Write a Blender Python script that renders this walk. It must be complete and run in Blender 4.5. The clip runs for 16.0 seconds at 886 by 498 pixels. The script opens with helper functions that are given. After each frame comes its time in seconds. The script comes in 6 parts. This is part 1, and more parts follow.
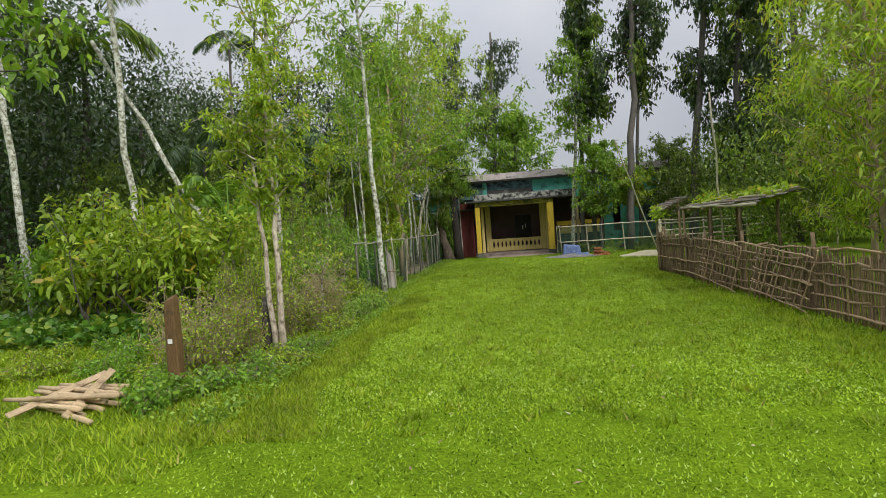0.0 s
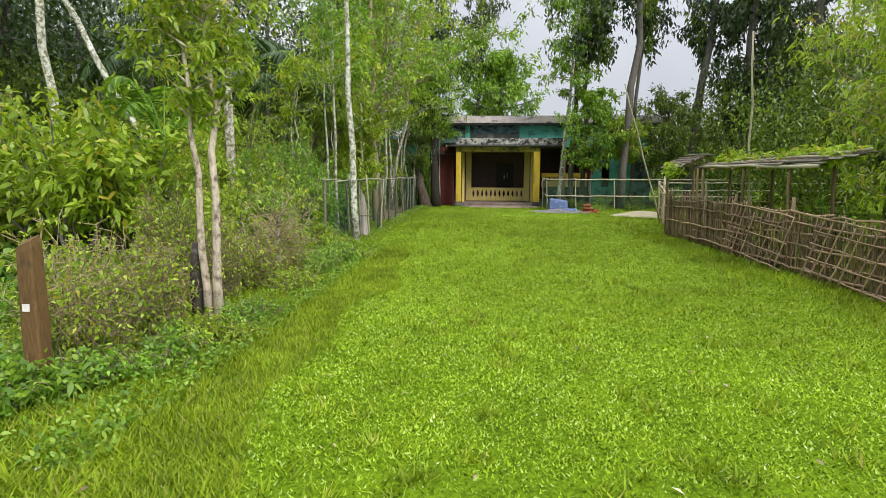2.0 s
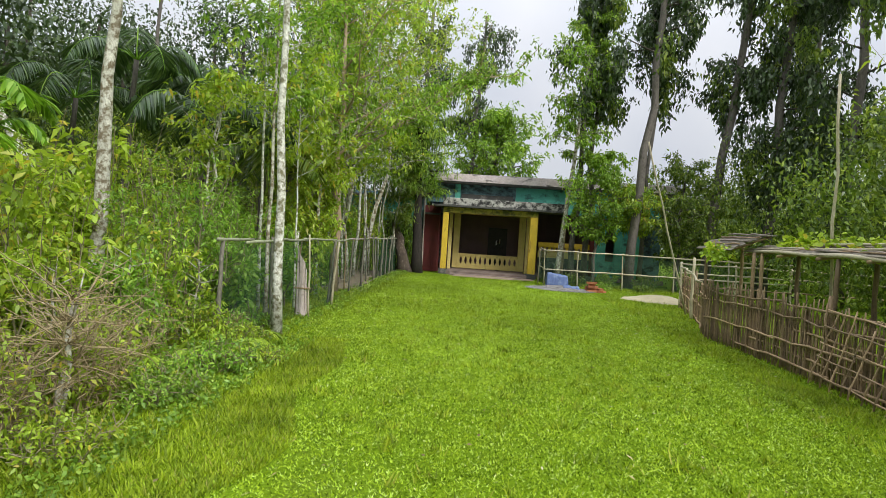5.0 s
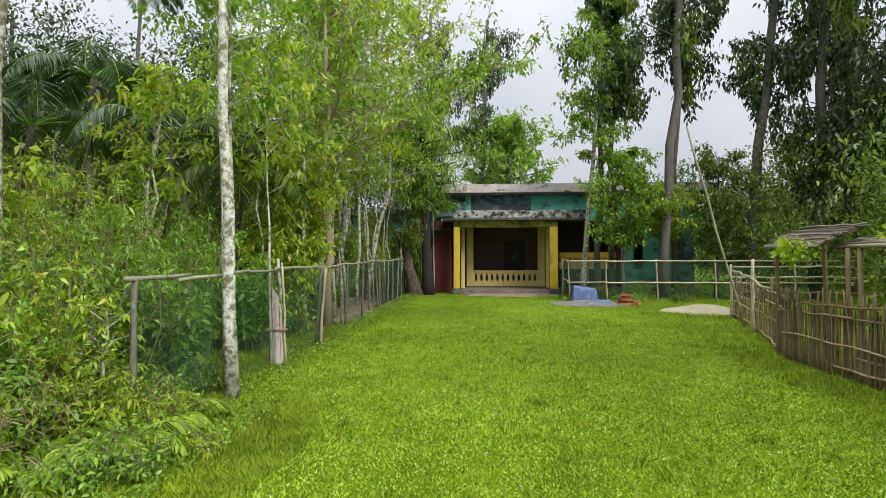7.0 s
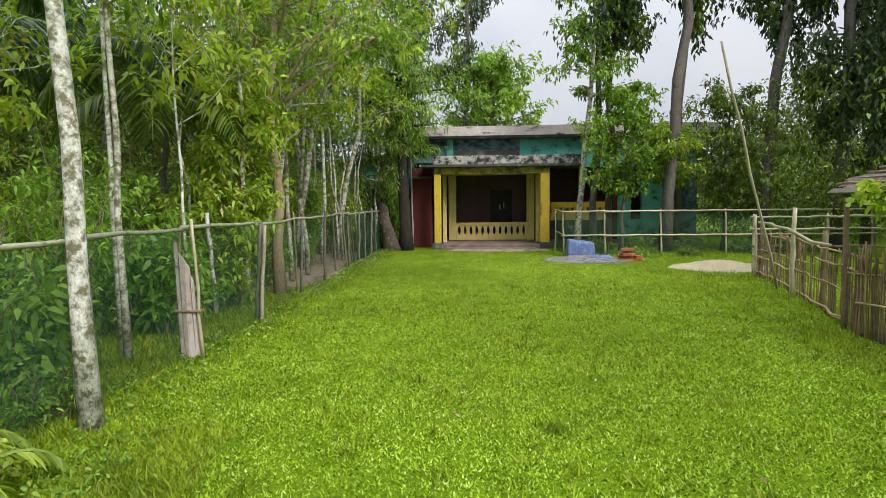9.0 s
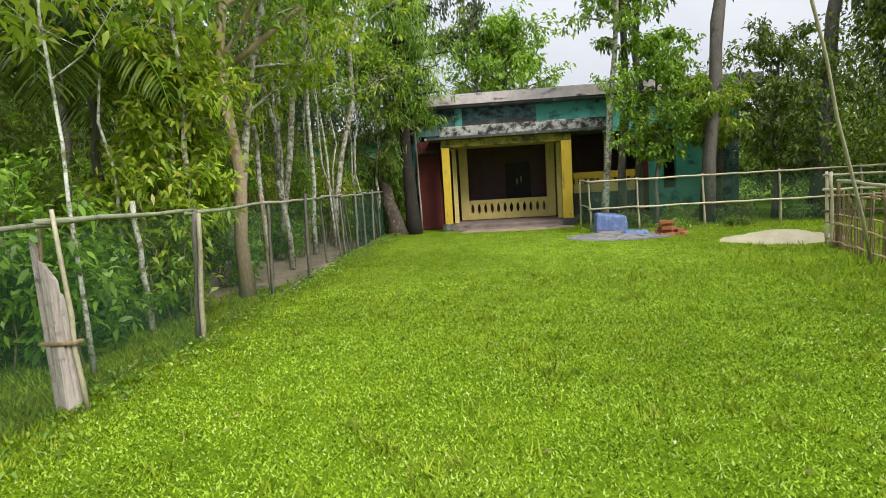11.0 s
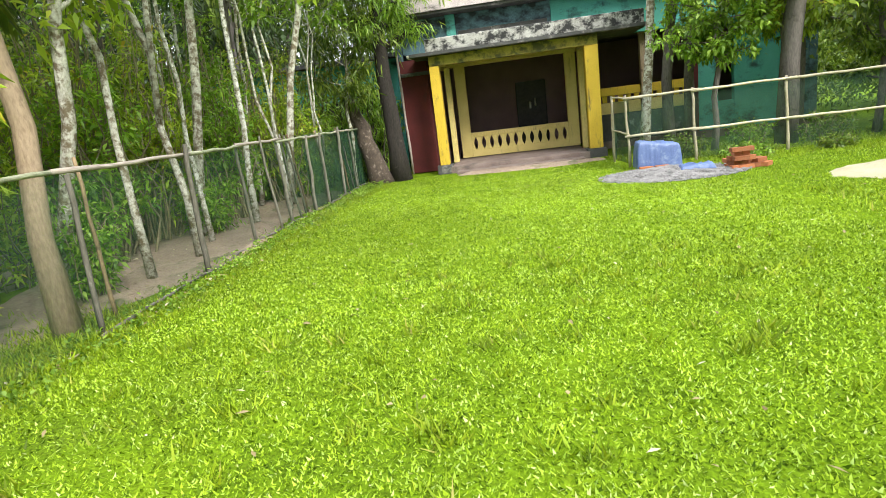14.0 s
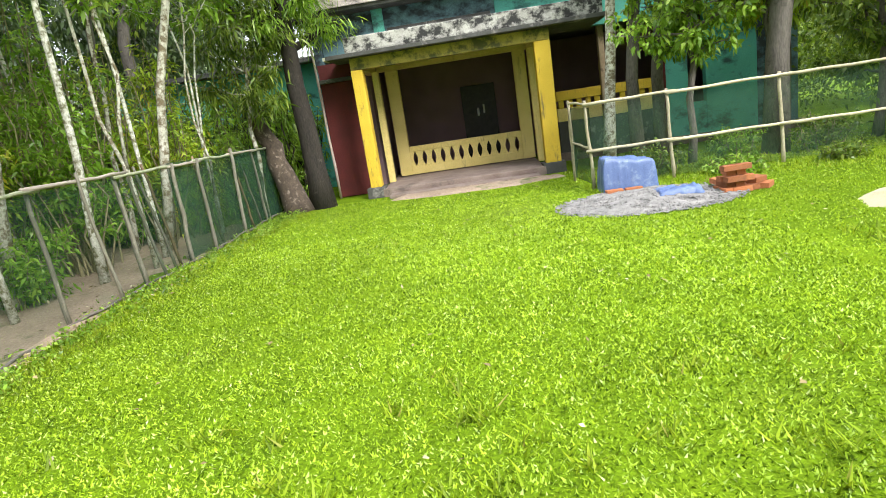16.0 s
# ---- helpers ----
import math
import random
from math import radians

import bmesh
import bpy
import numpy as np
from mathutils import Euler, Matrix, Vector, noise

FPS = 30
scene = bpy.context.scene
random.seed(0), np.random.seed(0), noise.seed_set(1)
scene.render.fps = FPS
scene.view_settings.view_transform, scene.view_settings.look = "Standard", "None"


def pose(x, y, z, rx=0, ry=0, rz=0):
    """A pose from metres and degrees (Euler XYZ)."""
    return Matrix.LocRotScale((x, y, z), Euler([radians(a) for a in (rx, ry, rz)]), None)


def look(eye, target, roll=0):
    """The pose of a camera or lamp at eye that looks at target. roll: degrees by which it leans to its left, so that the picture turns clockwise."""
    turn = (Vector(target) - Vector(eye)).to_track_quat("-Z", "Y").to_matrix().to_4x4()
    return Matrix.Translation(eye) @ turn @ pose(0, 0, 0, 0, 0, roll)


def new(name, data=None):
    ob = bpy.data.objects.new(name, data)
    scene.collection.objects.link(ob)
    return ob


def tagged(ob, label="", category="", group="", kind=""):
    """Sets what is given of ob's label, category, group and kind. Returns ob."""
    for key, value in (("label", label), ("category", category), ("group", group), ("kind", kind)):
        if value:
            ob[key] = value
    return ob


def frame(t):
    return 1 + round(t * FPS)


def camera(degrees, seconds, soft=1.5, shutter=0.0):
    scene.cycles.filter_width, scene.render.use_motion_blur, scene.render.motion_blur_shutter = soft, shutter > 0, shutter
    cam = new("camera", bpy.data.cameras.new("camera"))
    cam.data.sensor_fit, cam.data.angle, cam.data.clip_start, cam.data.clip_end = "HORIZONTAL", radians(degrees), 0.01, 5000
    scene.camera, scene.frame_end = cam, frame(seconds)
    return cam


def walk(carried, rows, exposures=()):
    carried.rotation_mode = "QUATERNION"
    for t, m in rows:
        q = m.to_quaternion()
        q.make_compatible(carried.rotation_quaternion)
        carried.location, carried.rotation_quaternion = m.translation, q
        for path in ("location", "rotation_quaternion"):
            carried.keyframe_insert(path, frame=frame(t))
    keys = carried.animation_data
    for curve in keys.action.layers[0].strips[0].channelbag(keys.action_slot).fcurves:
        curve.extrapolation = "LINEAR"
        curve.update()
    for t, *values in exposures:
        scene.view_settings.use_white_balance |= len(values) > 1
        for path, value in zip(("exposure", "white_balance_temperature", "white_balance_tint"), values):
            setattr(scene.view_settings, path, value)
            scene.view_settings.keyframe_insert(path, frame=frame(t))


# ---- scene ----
cam = camera(75.5, 16.0, soft=0.45)
PATH = [
    (0, (1.797, -3.188, 1.547), (1.556, -1.204, 1.482), -4.0),
    (0.5, (1.64, -2.67, 1.556), (1.281, -0.703, 1.505), 1.1),
    (1, (1.55, -2.157, 1.504), (1.256, -0.18, 1.455), -1.7),
    (1.5, (1.459, -1.669, 1.434), (1.202, 0.305, 1.24), 1.6),
    (2, (1.217, -1.164, 1.478), (1.085, 0.815, 1.222), 0.2),
    (2.5, (1.362, -0.578, 1.527), (1.131, 1.406, 1.429), 1.2),
    (3, (1.325, 0.047, 1.54), (1.123, 2.037, 1.531), 3.1),
    (3.5, (1.381, 0.765, 1.478), (1.488, 2.746, 1.222), 0.2),
    (4, (1.434, 1.237, 1.54), (1.326, 3.231, 1.44), 4.7),
    (4.2, (1.404, 1.477, 1.569), (1.294, 3.473, 1.519), 4.4),
    (6.3, (1.406, 3.76, 1.619), (1.252, 5.754, 1.575), 1.8),
    (6.5, (1.395, 3.951, 1.613), (1.233, 5.944, 1.619), 1.1),
    (7, (1.462, 4.467, 1.611), (1.292, 6.46, 1.623), -0.1),
    (7.5, (1.485, 4.976, 1.602), (1.245, 6.962, 1.595), 1.1),
    (8, (1.427, 5.511, 1.592), (1.267, 7.504, 1.551), 0.3),
    (8.5, (1.47, 6.06, 1.598), (1.324, 8.053, 1.499), 1.5),
    (9, (1.402, 6.65, 1.607), (1.29, 8.641, 1.447), -0.6),
    (9.5, (1.439, 7.136, 1.584), (1.325, 9.119, 1.346), -2.8),
    (9.7, (1.455, 7.302, 1.602), (1.286, 9.283, 1.384), -1.7),
    (11.8, (1.593, 9.593, 1.408), (1.407, 11.569, 1.159), -4.0),
    (12, (1.575, 9.827, 1.405), (1.324, 11.794, 1.145), -1.9),
    (12.5, (1.573, 10.436, 1.429), (1.314, 12.392, 1.099), -4.5),
    (13, (1.704, 10.978, 1.399), (1.387, 12.864, 0.814), -3.6),
    (13.2, (1.721, 11.282, 1.403), (1.371, 13.181, 0.879), -3.1),
    (13.5, (1.733, 11.685, 1.427), (1.499, 13.615, 0.958), -3.5),
    (13.9, (1.831, 12.188, 1.437), (1.493, 14.115, 1.02), -8.2),
    (14, (1.874, 12.351, 1.43), (1.593, 14.279, 0.978), -7.2),
    (14.5, (1.949, 12.984, 1.411), (1.708, 14.944, 1.095), -3.5),
    (15, (2.099, 13.602, 1.425), (1.95, 15.553, 1.013), -6.8),
    (15.5, (2.264, 14.168, 1.459), (2.015, 16.116, 1.08), -4.3),
    (16, (2.321, 14.819, 1.486), (2.155, 16.76, 1.033), -8.7),
]
walk(cam, [(t, look(eye, target, roll)) for t, eye, target, roll in PATH],
     [(0, -0.42), (1.5, -0.1), (3.5, 0.02), (7, -0.07), (9, 0.0), (12, 0.36), (13, 0.7), (14.5, 0.9), (16, 0.98)])

# ---- world and light ----
world = bpy.data.worlds.new("overcast_sky")
scene.world = world
world.use_nodes = True
wn, wl = world.node_tree.nodes, world.node_tree.links
wn.clear()
w_out = wn.new("ShaderNodeOutputWorld")
w_bg = wn.new("ShaderNodeBackground")
w_sky = wn.new("ShaderNodeTexSky")
w_sky.sky_type = "NISHITA"
w_sky.sun_disc = False
SUN_ELEVATION, SUN_AZIMUTH = radians(41), radians(139)
w_sky.sun_elevation, w_sky.sun_rotation = SUN_ELEVATION, SUN_AZIMUTH
w_gain = wn.new("ShaderNodeVectorMath")
w_gain.operation = "SCALE"
w_gain.inputs["Scale"].default_value = 0.1
wl.new(w_sky.outputs[0], w_gain.inputs[0])
w_co = wn.new("ShaderNodeTexCoord")
w_no = wn.new("ShaderNodeTexNoise")
w_no.inputs["Scale"].default_value = 3.0
w_no.inputs["Detail"].default_value = 5.0
wl.new(w_co.outputs["Generated"], w_no.inputs["Vector"])
w_ra = wn.new("ShaderNodeValToRGB")
w_ra.color_ramp.elements[0].position, w_ra.color_ramp.elements[0].color = 0.3, (0.74, 0.78, 0.88, 1)
w_ra.color_ramp.elements[1].position, w_ra.color_ramp.elements[1].color = 0.7, (0.98, 0.99, 1.03, 1)
wl.new(w_no.outputs["Fac"], w_ra.inputs[0])
w_mix = wn.new("ShaderNodeMixRGB")
w_mix.inputs[0].default_value = 0.9
wl.new(w_gain.outputs[0], w_mix.inputs[1])
wl.new(w_ra.outputs[0], w_mix.inputs[2])
# an overcast dome is brighter overhead than at the horizon
w_sep = wn.new("ShaderNodeSeparateXYZ")
wl.new(w_co.outputs["Generated"], w_sep.inputs[0])
w_sq = wn.new("ShaderNodeMath")
w_sq.operation = "MULTIPLY"
wl.new(w_sep.outputs[2], w_sq.inputs[0])
wl.new(w_sep.outputs[2], w_sq.inputs[1])
w_lum = wn.new("ShaderNodeMath")
w_lum.operation = "MULTIPLY_ADD"
w_lum.inputs[1].default_value, w_lum.inputs[2].default_value = 2.4, 0.80
wl.new(w_sq.outputs[0], w_lum.inputs[0])
wl.new(w_mix.outputs[0], w_bg.inputs["Color"])
wl.new(w_lum.outputs[0], w_bg.inputs["Strength"])
wl.new(w_bg.outputs[0], w_out.inputs[0])

sun = new("sun", bpy.data.lights.new("sun", "SUN"))
sun.data.energy, sun.data.angle, sun.data.color = 2.9, radians(24), (1.0, 0.97, 0.9)
sun.matrix_world = look(
    (20 * math.sin(SUN_AZIMUTH) * math.cos(SUN_ELEVATION), 20 * math.cos(SUN_AZIMUTH) * math.cos(SUN_ELEVATION), 20 * math.sin(SUN_ELEVATION)),
    (0, 0, 0))


# ---- materials ----
def node_mat(name):
    m = bpy.data.materials.new(name)
    m.use_nodes = True
    nt = m.node_tree
    nt.nodes.clear()
    out = nt.nodes.new("ShaderNodeOutputMaterial")
    b = nt.nodes.new("ShaderNodeBsdfPrincipled")
    nt.links.new(b.outputs[0], out.inputs[0])
    return m, nt, b, out


def noise_node(nt, scale, detail=4.0, stretch=(1, 1, 1), rough=0.55):
    co = nt.nodes.new("ShaderNodeTexCoord")
    mp = nt.nodes.new("ShaderNodeMapping")
    mp.inputs["Scale"].default_value = stretch
    n = nt.nodes.new("ShaderNodeTexNoise")
    n.inputs["Scale"].default_value, n.inputs["Detail"].default_value, n.inputs["Roughness"].default_value = scale, detail, rough
    nt.links.new(co.outputs["Object"], mp.inputs[0])
    nt.links.new(mp.outputs[0], n.inputs["Vector"])
    return n.outputs["Fac"]


def ramp(nt, fac, stops):
    r = nt.nodes.new("ShaderNodeValToRGB")
    els = r.color_ramp.elements
    while len(els) < len(stops):
        els.new(0.5)
    for e, (p, c) in zip(els, stops):
        e.position, e.color = p, (*c, 1) if len(c) == 3 else c
    nt.links.new(fac, r.inputs[0])
    return r.outputs[0]


def blend(nt, fac, a, b, kind="MIX"):
    m = nt.nodes.new("ShaderNodeMixRGB")
    m.blend_type = kind
    for s, v in ((m.inputs[0], fac), (m.inputs[1], a), (m.inputs[2], b)):
        if isinstance(v, (int, float)):
            s.default_value = v
        elif isinstance(v, tuple):
            s.default_value = (*v, 1)
        else:
            nt.links.new(v, s)
    return m.outputs[0]


def bumped(nt, b, fac, strength, distance=0.01):
    n = nt.nodes.new("ShaderNodeBump")
    n.inputs["Strength"].default_value, n.inputs["Distance"].default_value = strength, distance
    nt.links.new(fac, n.inputs["Height"])
    nt.links.new(n.outputs[0], b.inputs["Normal"])


def surface(name, low, high, scale=6.0, fine=60.0, rough=0.8, stretch=(1, 1, 1), dirt=None, dirt_at=0.6, dirt_scale=2.0, bump=0.3,
            dirt_stretch=(1, 1, 1), vary=0.0, metal=0.0):
    m, nt, b, _ = node_mat(name)
    big, small = noise_node(nt, scale, 5, stretch), noise_node(nt, fine, 3, stretch)
    c = ramp(nt, big, [(0.3, low), (0.7, high)])
    c = blend(nt, 0.35, c, ramp(nt, small, [(0.3, tuple(v * 0.55 for v in low)), (0.7, tuple(min(1, v * 1.25) for v in high))]))
    if dirt:
        d = noise_node(nt, dirt_scale, 7, dirt_stretch, 0.68)
        c = blend(nt, ramp(nt, d, [(dirt_at - 0.05, (0, 0, 0)), (dirt_at + 0.08, (1, 1, 1))]), c, dirt)
    if vary:
        oi = nt.nodes.new("ShaderNodeObjectInfo")
        c = blend(nt, 1.0, c, ramp(nt, oi.outputs["Random"], [(0, (1 - vary,) * 3), (1, (1 + vary * 0.4,) * 3)]), "MULTIPLY")
    nt.links.new(c, b.inputs["Base Color"])
    b.inputs["Roughness"].default_value, b.inputs["Metallic"].default_value = rough, metal
    if bump:
        bumped(nt, b, small, bump)
    return m


def leafy(name, stops, through_share=0.4, rough=0.38, patch=0.35, patch_scale=0.5, gloss=0.55, spots=0.0):
    m, nt, b, out = node_mat(name)
    g = nt.nodes.new("ShaderNodeNewGeometry")
    c = ramp(nt, g.outputs["Random Per Island"], stops)
    n = noise_node(nt, patch_scale, 3)
    c = blend(nt, 1.0, c, ramp(nt, n, [(0.3, (1 - patch,) * 3), (0.7, (1 + patch * 0.6,) * 3)]), "MULTIPLY")
    if spots:
        c = blend(nt, 1.0, c, ramp(nt, noise_node(nt, 2.6, 4), [(0.32, (1 - spots, 1 - spots * 0.75, 1 - spots)), (0.68, (1 + spots * 0.4,) * 3)]), "MULTIPLY")
    nt.links.new(c, b.inputs["Base Color"])
    b.inputs["Roughness"].default_value = rough
    b.inputs["Specular IOR Level"].default_value = gloss
    t = nt.nodes.new("ShaderNodeBsdfTranslucent")
    nt.links.new(blend(nt, 1.0, c, (1.0, 1.0, 0.55), "MULTIPLY"), t.inputs["Color"])
    mx = nt.nodes.new("ShaderNodeMixShader")
    mx.inputs[0].default_value = through_share
    nt.links.new(b.outputs[0], mx.inputs[1])
    nt.links.new(t.outputs[0], mx.inputs[2])
    nt.links.new(mx.outputs[0], out.inputs[0])
    return m


LEAF_YOUNG = leafy("leaf_yellow_green", [(0, (0.18, 0.28, 0.02)), (0.5, (0.39, 0.56, 0.045)), (0.9, (0.58, 0.74, 0.09)), (1, (0.66, 0.50, 0.07))], 0.5)
LEAF_MID = leafy("leaf_mid_green", [(0, (0.12, 0.23, 0.025)), (0.6, (0.27, 0.47, 0.05)), (1, (0.49, 0.67, 0.11))], 0.5)
LEAF_DEEP = leafy("leaf_deep_green", [(0, (0.07, 0.13, 0.02)), (0.6, (0.17, 0.265, 0.034)), (1, (0.36, 0.45, 0.08))], 0.45)
LEAF_DARK = leafy("leaf_dark_glossy", [(0, (0.032, 0.058, 0.020)), (0.7, (0.065, 0.115, 0.036)), (1, (0.14, 0.20, 0.07))], 0.3, 0.35)
LEAF_PALM = leafy("leaf_palm_dark", [(0, (0.035, 0.075, 0.022)), (0.7, (0.07, 0.14, 0.035)), (1, (0.15, 0.24, 0.07))], 0.3, 0.4)
LEAF_FERN = leafy("leaf_fresh_green", [(0, (0.13, 0.27, 0.025)), (0.6, (0.26, 0.49, 0.045)), (1, (0.46, 0.68, 0.10))], 0.5)
LEAF_BED = leafy("leaf_crop", [(0, (0.06, 0.15, 0.016)), (0.7, (0.14, 0.31, 0.03)), (1, (0.34, 0.40, 0.05))], 0.3)
LEAF_LITTER = leafy("leaf_litter", [(0, (0.16, 0.11, 0.05)), (0.6, (0.34, 0.27, 0.13)), (1, (0.60, 0.55, 0.40))], 0.1, 0.8)
GRASS_LAWN = leafy("grass_blade", [(0, (0.05, 0.10, 0.004)), (0.3, (0.20, 0.32, 0.012)), (0.58, (0.40, 0.54, 0.028)), (0.88, (0.49, 0.68, 0.09)), (0.98, (0.62, 0.78, 0.24)), (1, (0.84, 0.84, 0.45))], 0.35, 0.6, 0.28, 0.28, 0.06, 0.24)
GRASS_ROUGH = leafy("grass_long", [(0, (0.12, 0.18, 0.008)), (0.6, (0.33, 0.45, 0.018)), (0.92, (0.40, 0.48, 0.03)), (1, (0.44, 0.38, 0.12))], 0.35, 0.5, 0.35, 0.6, 0.2, 0.3)

BARK_PALE = surface("bark_pale_lichen", (0.27, 0.26, 0.20), (0.70, 0.69, 0.60), 9, 55, 0.9, (1, 1, 0.6), (0.15, 0.12, 0.07), 0.50, 11.0, 0.9)
BARK_WHITE = surface("bark_white_lichen", (0.34, 0.33, 0.26), (0.88, 0.88, 0.78), 9, 60, 0.9, (1, 1, 0.7), (0.16, 0.15, 0.08), 0.505, 12.0, 0.9)
BARK_TAN = surface("bark_tan_smooth", (0.27, 0.19, 0.12), (0.46, 0.35, 0.24), 3, 45, 0.85, (1, 1, 0.3), (0.10, 0.07, 0.05), 0.64, 4.0, 0.5)
BARK_DARK = surface("bark_dark", (0.026, 0.021, 0.017), (0.085, 0.07, 0.056), 6, 40, 0.95, (1, 1, 0.3), (0.24, 0.22, 0.19), 0.6, 5.0, 1.0)
BARK_GREY = surface("bark_grey", (0.07, 0.06, 0.052), (0.18, 0.16, 0.14), 4, 40, 0.9, (1, 1, 0.25), (0.05, 0.045, 0.035), 0.6, 5.0, 0.8)
BARK_PINK = surface("bark_pinkish", (0.30, 0.24, 0.17), (0.66, 0.57, 0.46), 6, 40, 0.9, (1, 1, 0.4), (0.14, 0.10, 0.07), 0.54, 8.0, 0.8)
TWIG_DRY = surface("twig_dry_brown", (0.17, 0.12, 0.055), (0.52, 0.42, 0.24), 8, 60, 0.95, vary=0.4)
TWIG = surface("twig_brown", (0.14, 0.12, 0.06), (0.34, 0.30, 0.17), 8, 60, 0.9, vary=0.4)
BAMBOO = surface("bamboo_weathered", (0.34, 0.29, 0.18), (0.62, 0.56, 0.40), 5, 70, 0.6, (1, 1, 0.3), (0.14, 0.12, 0.08), 0.62, 6.0, 0.3, vary=0.3)
POLE_MOSSY = surface("pole_mossy_grey", (0.20, 0.21, 0.13), (0.42, 0.43, 0.30), 5, 70, 0.8, (1, 1, 0.3), (0.10, 0.11, 0.06), 0.58, 6.0, 0.4, vary=0.3)
BAMBOO_OLD = surface("bamboo_brown", (0.16, 0.108, 0.058), (0.40, 0.28, 0.155), 6, 70, 0.75, (1, 1, 0.3), (0.05, 0.04, 0.03), 0.6, 5.0, 0.4, vary=0.5)
WEAVE = surface("cane_weave_dark", (0.10, 0.064, 0.035), (0.27, 0.18, 0.10), 9, 90, 0.9, (1, 1, 1), (0.03, 0.025, 0.018), 0.6, 7.0, 0.6)
BAMBOO_TAN = surface("bamboo_tan", (0.28, 0.18, 0.10), (0.56, 0.40, 0.24), 6, 70, 0.75, (1, 1, 0.3), (0.09, 0.07, 0.05), 0.6, 6.0, 0.4, vary=0.45)
STICK_PEELED = surface("stick_peeled", (0.40, 0.28, 0.15), (0.66, 0.50, 0.30), 7, 80, 0.8, (1, 1, 0.3), (0.20, 0.12, 0.07), 0.58, 5.0, 0.3, vary=0.3)
POST_BROWN = surface("post_wet_brown", (0.075, 0.04, 0.012), (0.18, 0.10, 0.032), 5, 60, 0.8, (1, 1, 0.2), (0.035, 0.03, 0.02), 0.6, 4.0, 0.6)
POST_GREY = surface("post_grey_damp", (0.09, 0.08, 0.06), (0.27, 0.25, 0.20), 6, 70, 0.9, (1, 1, 0.15), (0.42, 0.40, 0.34), 0.62, 7.0, 0.5, vary=0.35)
PLANK_GREY = surface("plank_weathered_pink_grey", (0.26, 0.21, 0.18), (0.50, 0.43, 0.38), 6, 70, 0.9, (1, 1, 0.12), (0.09, 0.07, 0.06), 0.62, 5.0, 0.6)
PLANK_PALE = surface("plank_weathered_pale", (0.38, 0.30, 0.27), (0.66, 0.58, 0.54), 6, 70, 0.9, (1, 1, 0.12), (0.12, 0.09, 0.08), 0.6, 6.0, 0.6)
BARK_BLACK = surface("bark_black_damp", (0.012, 0.010, 0.009), (0.042, 0.034, 0.028), 6, 40, 0.95, (1, 1, 0.3), (0.12, 0.10, 0.08), 0.66, 6.0, 1.0)
BARK_STUMP = surface("bark_stump_mottled", (0.03, 0.023, 0.018), (0.11, 0.08, 0.06), 9, 60, 0.95, (1, 1, 0.6), (0.27, 0.22, 0.18), 0.6, 10.0, 1.0)
THATCH = surface("thatch_grey", (0.10, 0.08, 0.06), (0.32, 0.28, 0.22), 7, 80, 0.95, (1, 1, 1), (0.05, 0.045, 0.03), 0.6, 4.0, 0.8, vary=0.5)
YELLOW = surface("paint_yellow", (0.56, 0.37, 0.025), (0.70, 0.49, 0.045), 3, 50, 0.75, (1, 1, 1), (0.16, 0.12, 0.04), 0.63, 3.0, 0.2, (3, 3, 0.6))
CREAM = surface("paint_pale_yellow", (0.60, 0.47, 0.15), (0.73, 0.59, 0.23), 3, 50, 0.75, (1, 1, 1), (0.22, 0.18, 0.08), 0.66, 2.5, 0.2, (3, 3, 0.6))
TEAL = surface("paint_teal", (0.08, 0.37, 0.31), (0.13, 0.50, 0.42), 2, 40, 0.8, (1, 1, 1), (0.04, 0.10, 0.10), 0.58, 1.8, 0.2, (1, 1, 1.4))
# darker, greyer teal with near-black blotches
TEAL_GREY = surface("paint_teal_grey_blotched", (0.08, 0.15, 0.18), (0.14, 0.26, 0.30), 2, 40, 0.85, (1, 1, 1), (0.03, 0.04, 0.05), 0.5, 1.6, 0.2, (1, 1, 1.5))
# red made deeper to hold the shade of the trees above the wall
RED = surface("paint_dark_red_shaded", (0.065, 0.008, 0.008), (0.12, 0.015, 0.014), 2.5, 40, 0.8, (1, 1, 1), (0.06, 0.015, 0.012), 0.62, 2.0, 0.2, (3, 3, 0.6))
MAROON = surface("paint_maroon_inside", (0.19, 0.12, 0.135), (0.27, 0.175, 0.195), 2, 40, 0.8, bump=0.1)
STAINED = surface("concrete_stained_whitewash", (0.26, 0.25, 0.23), (0.55, 0.54, 0.51), 4, 50, 0.95, (1, 1, 1), (0.03, 0.03, 0.03), 0.475, 4.5, 0.6, (1.0, 1.0, 1.2))
# beam yellow darkened to olive for the canopy's shade, plus greenish dirt
SHADED_DIRTY = surface("paint_yellow_shaded_dirty", (0.30, 0.24, 0.05), (0.50, 0.40, 0.08), 3, 50, 0.85, (1, 1, 1), (0.09, 0.09, 0.03), 0.52, 2.2, 0.2, (1.5, 1.5, 1.5))
FLAKING = surface("plaster_flaking", (0.46, 0.38, 0.385), (0.76, 0.67, 0.67), 3, 50, 0.95, (1, 1, 1), (0.06, 0.055, 0.055), 0.60, 2.0, 0.5, (0.8, 0.8, 2.5))
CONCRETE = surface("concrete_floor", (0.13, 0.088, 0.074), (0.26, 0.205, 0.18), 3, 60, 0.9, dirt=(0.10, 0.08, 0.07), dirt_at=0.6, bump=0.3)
# dark concrete with paler patches
CONCRETE_DARK = surface("concrete_dark_patchy", (0.04, 0.04, 0.038), (0.10, 0.10, 0.095), 3, 50, 0.95, dirt=(0.30, 0.28, 0.26), dirt_at=0.62, dirt_scale=2.5, bump=0.4)
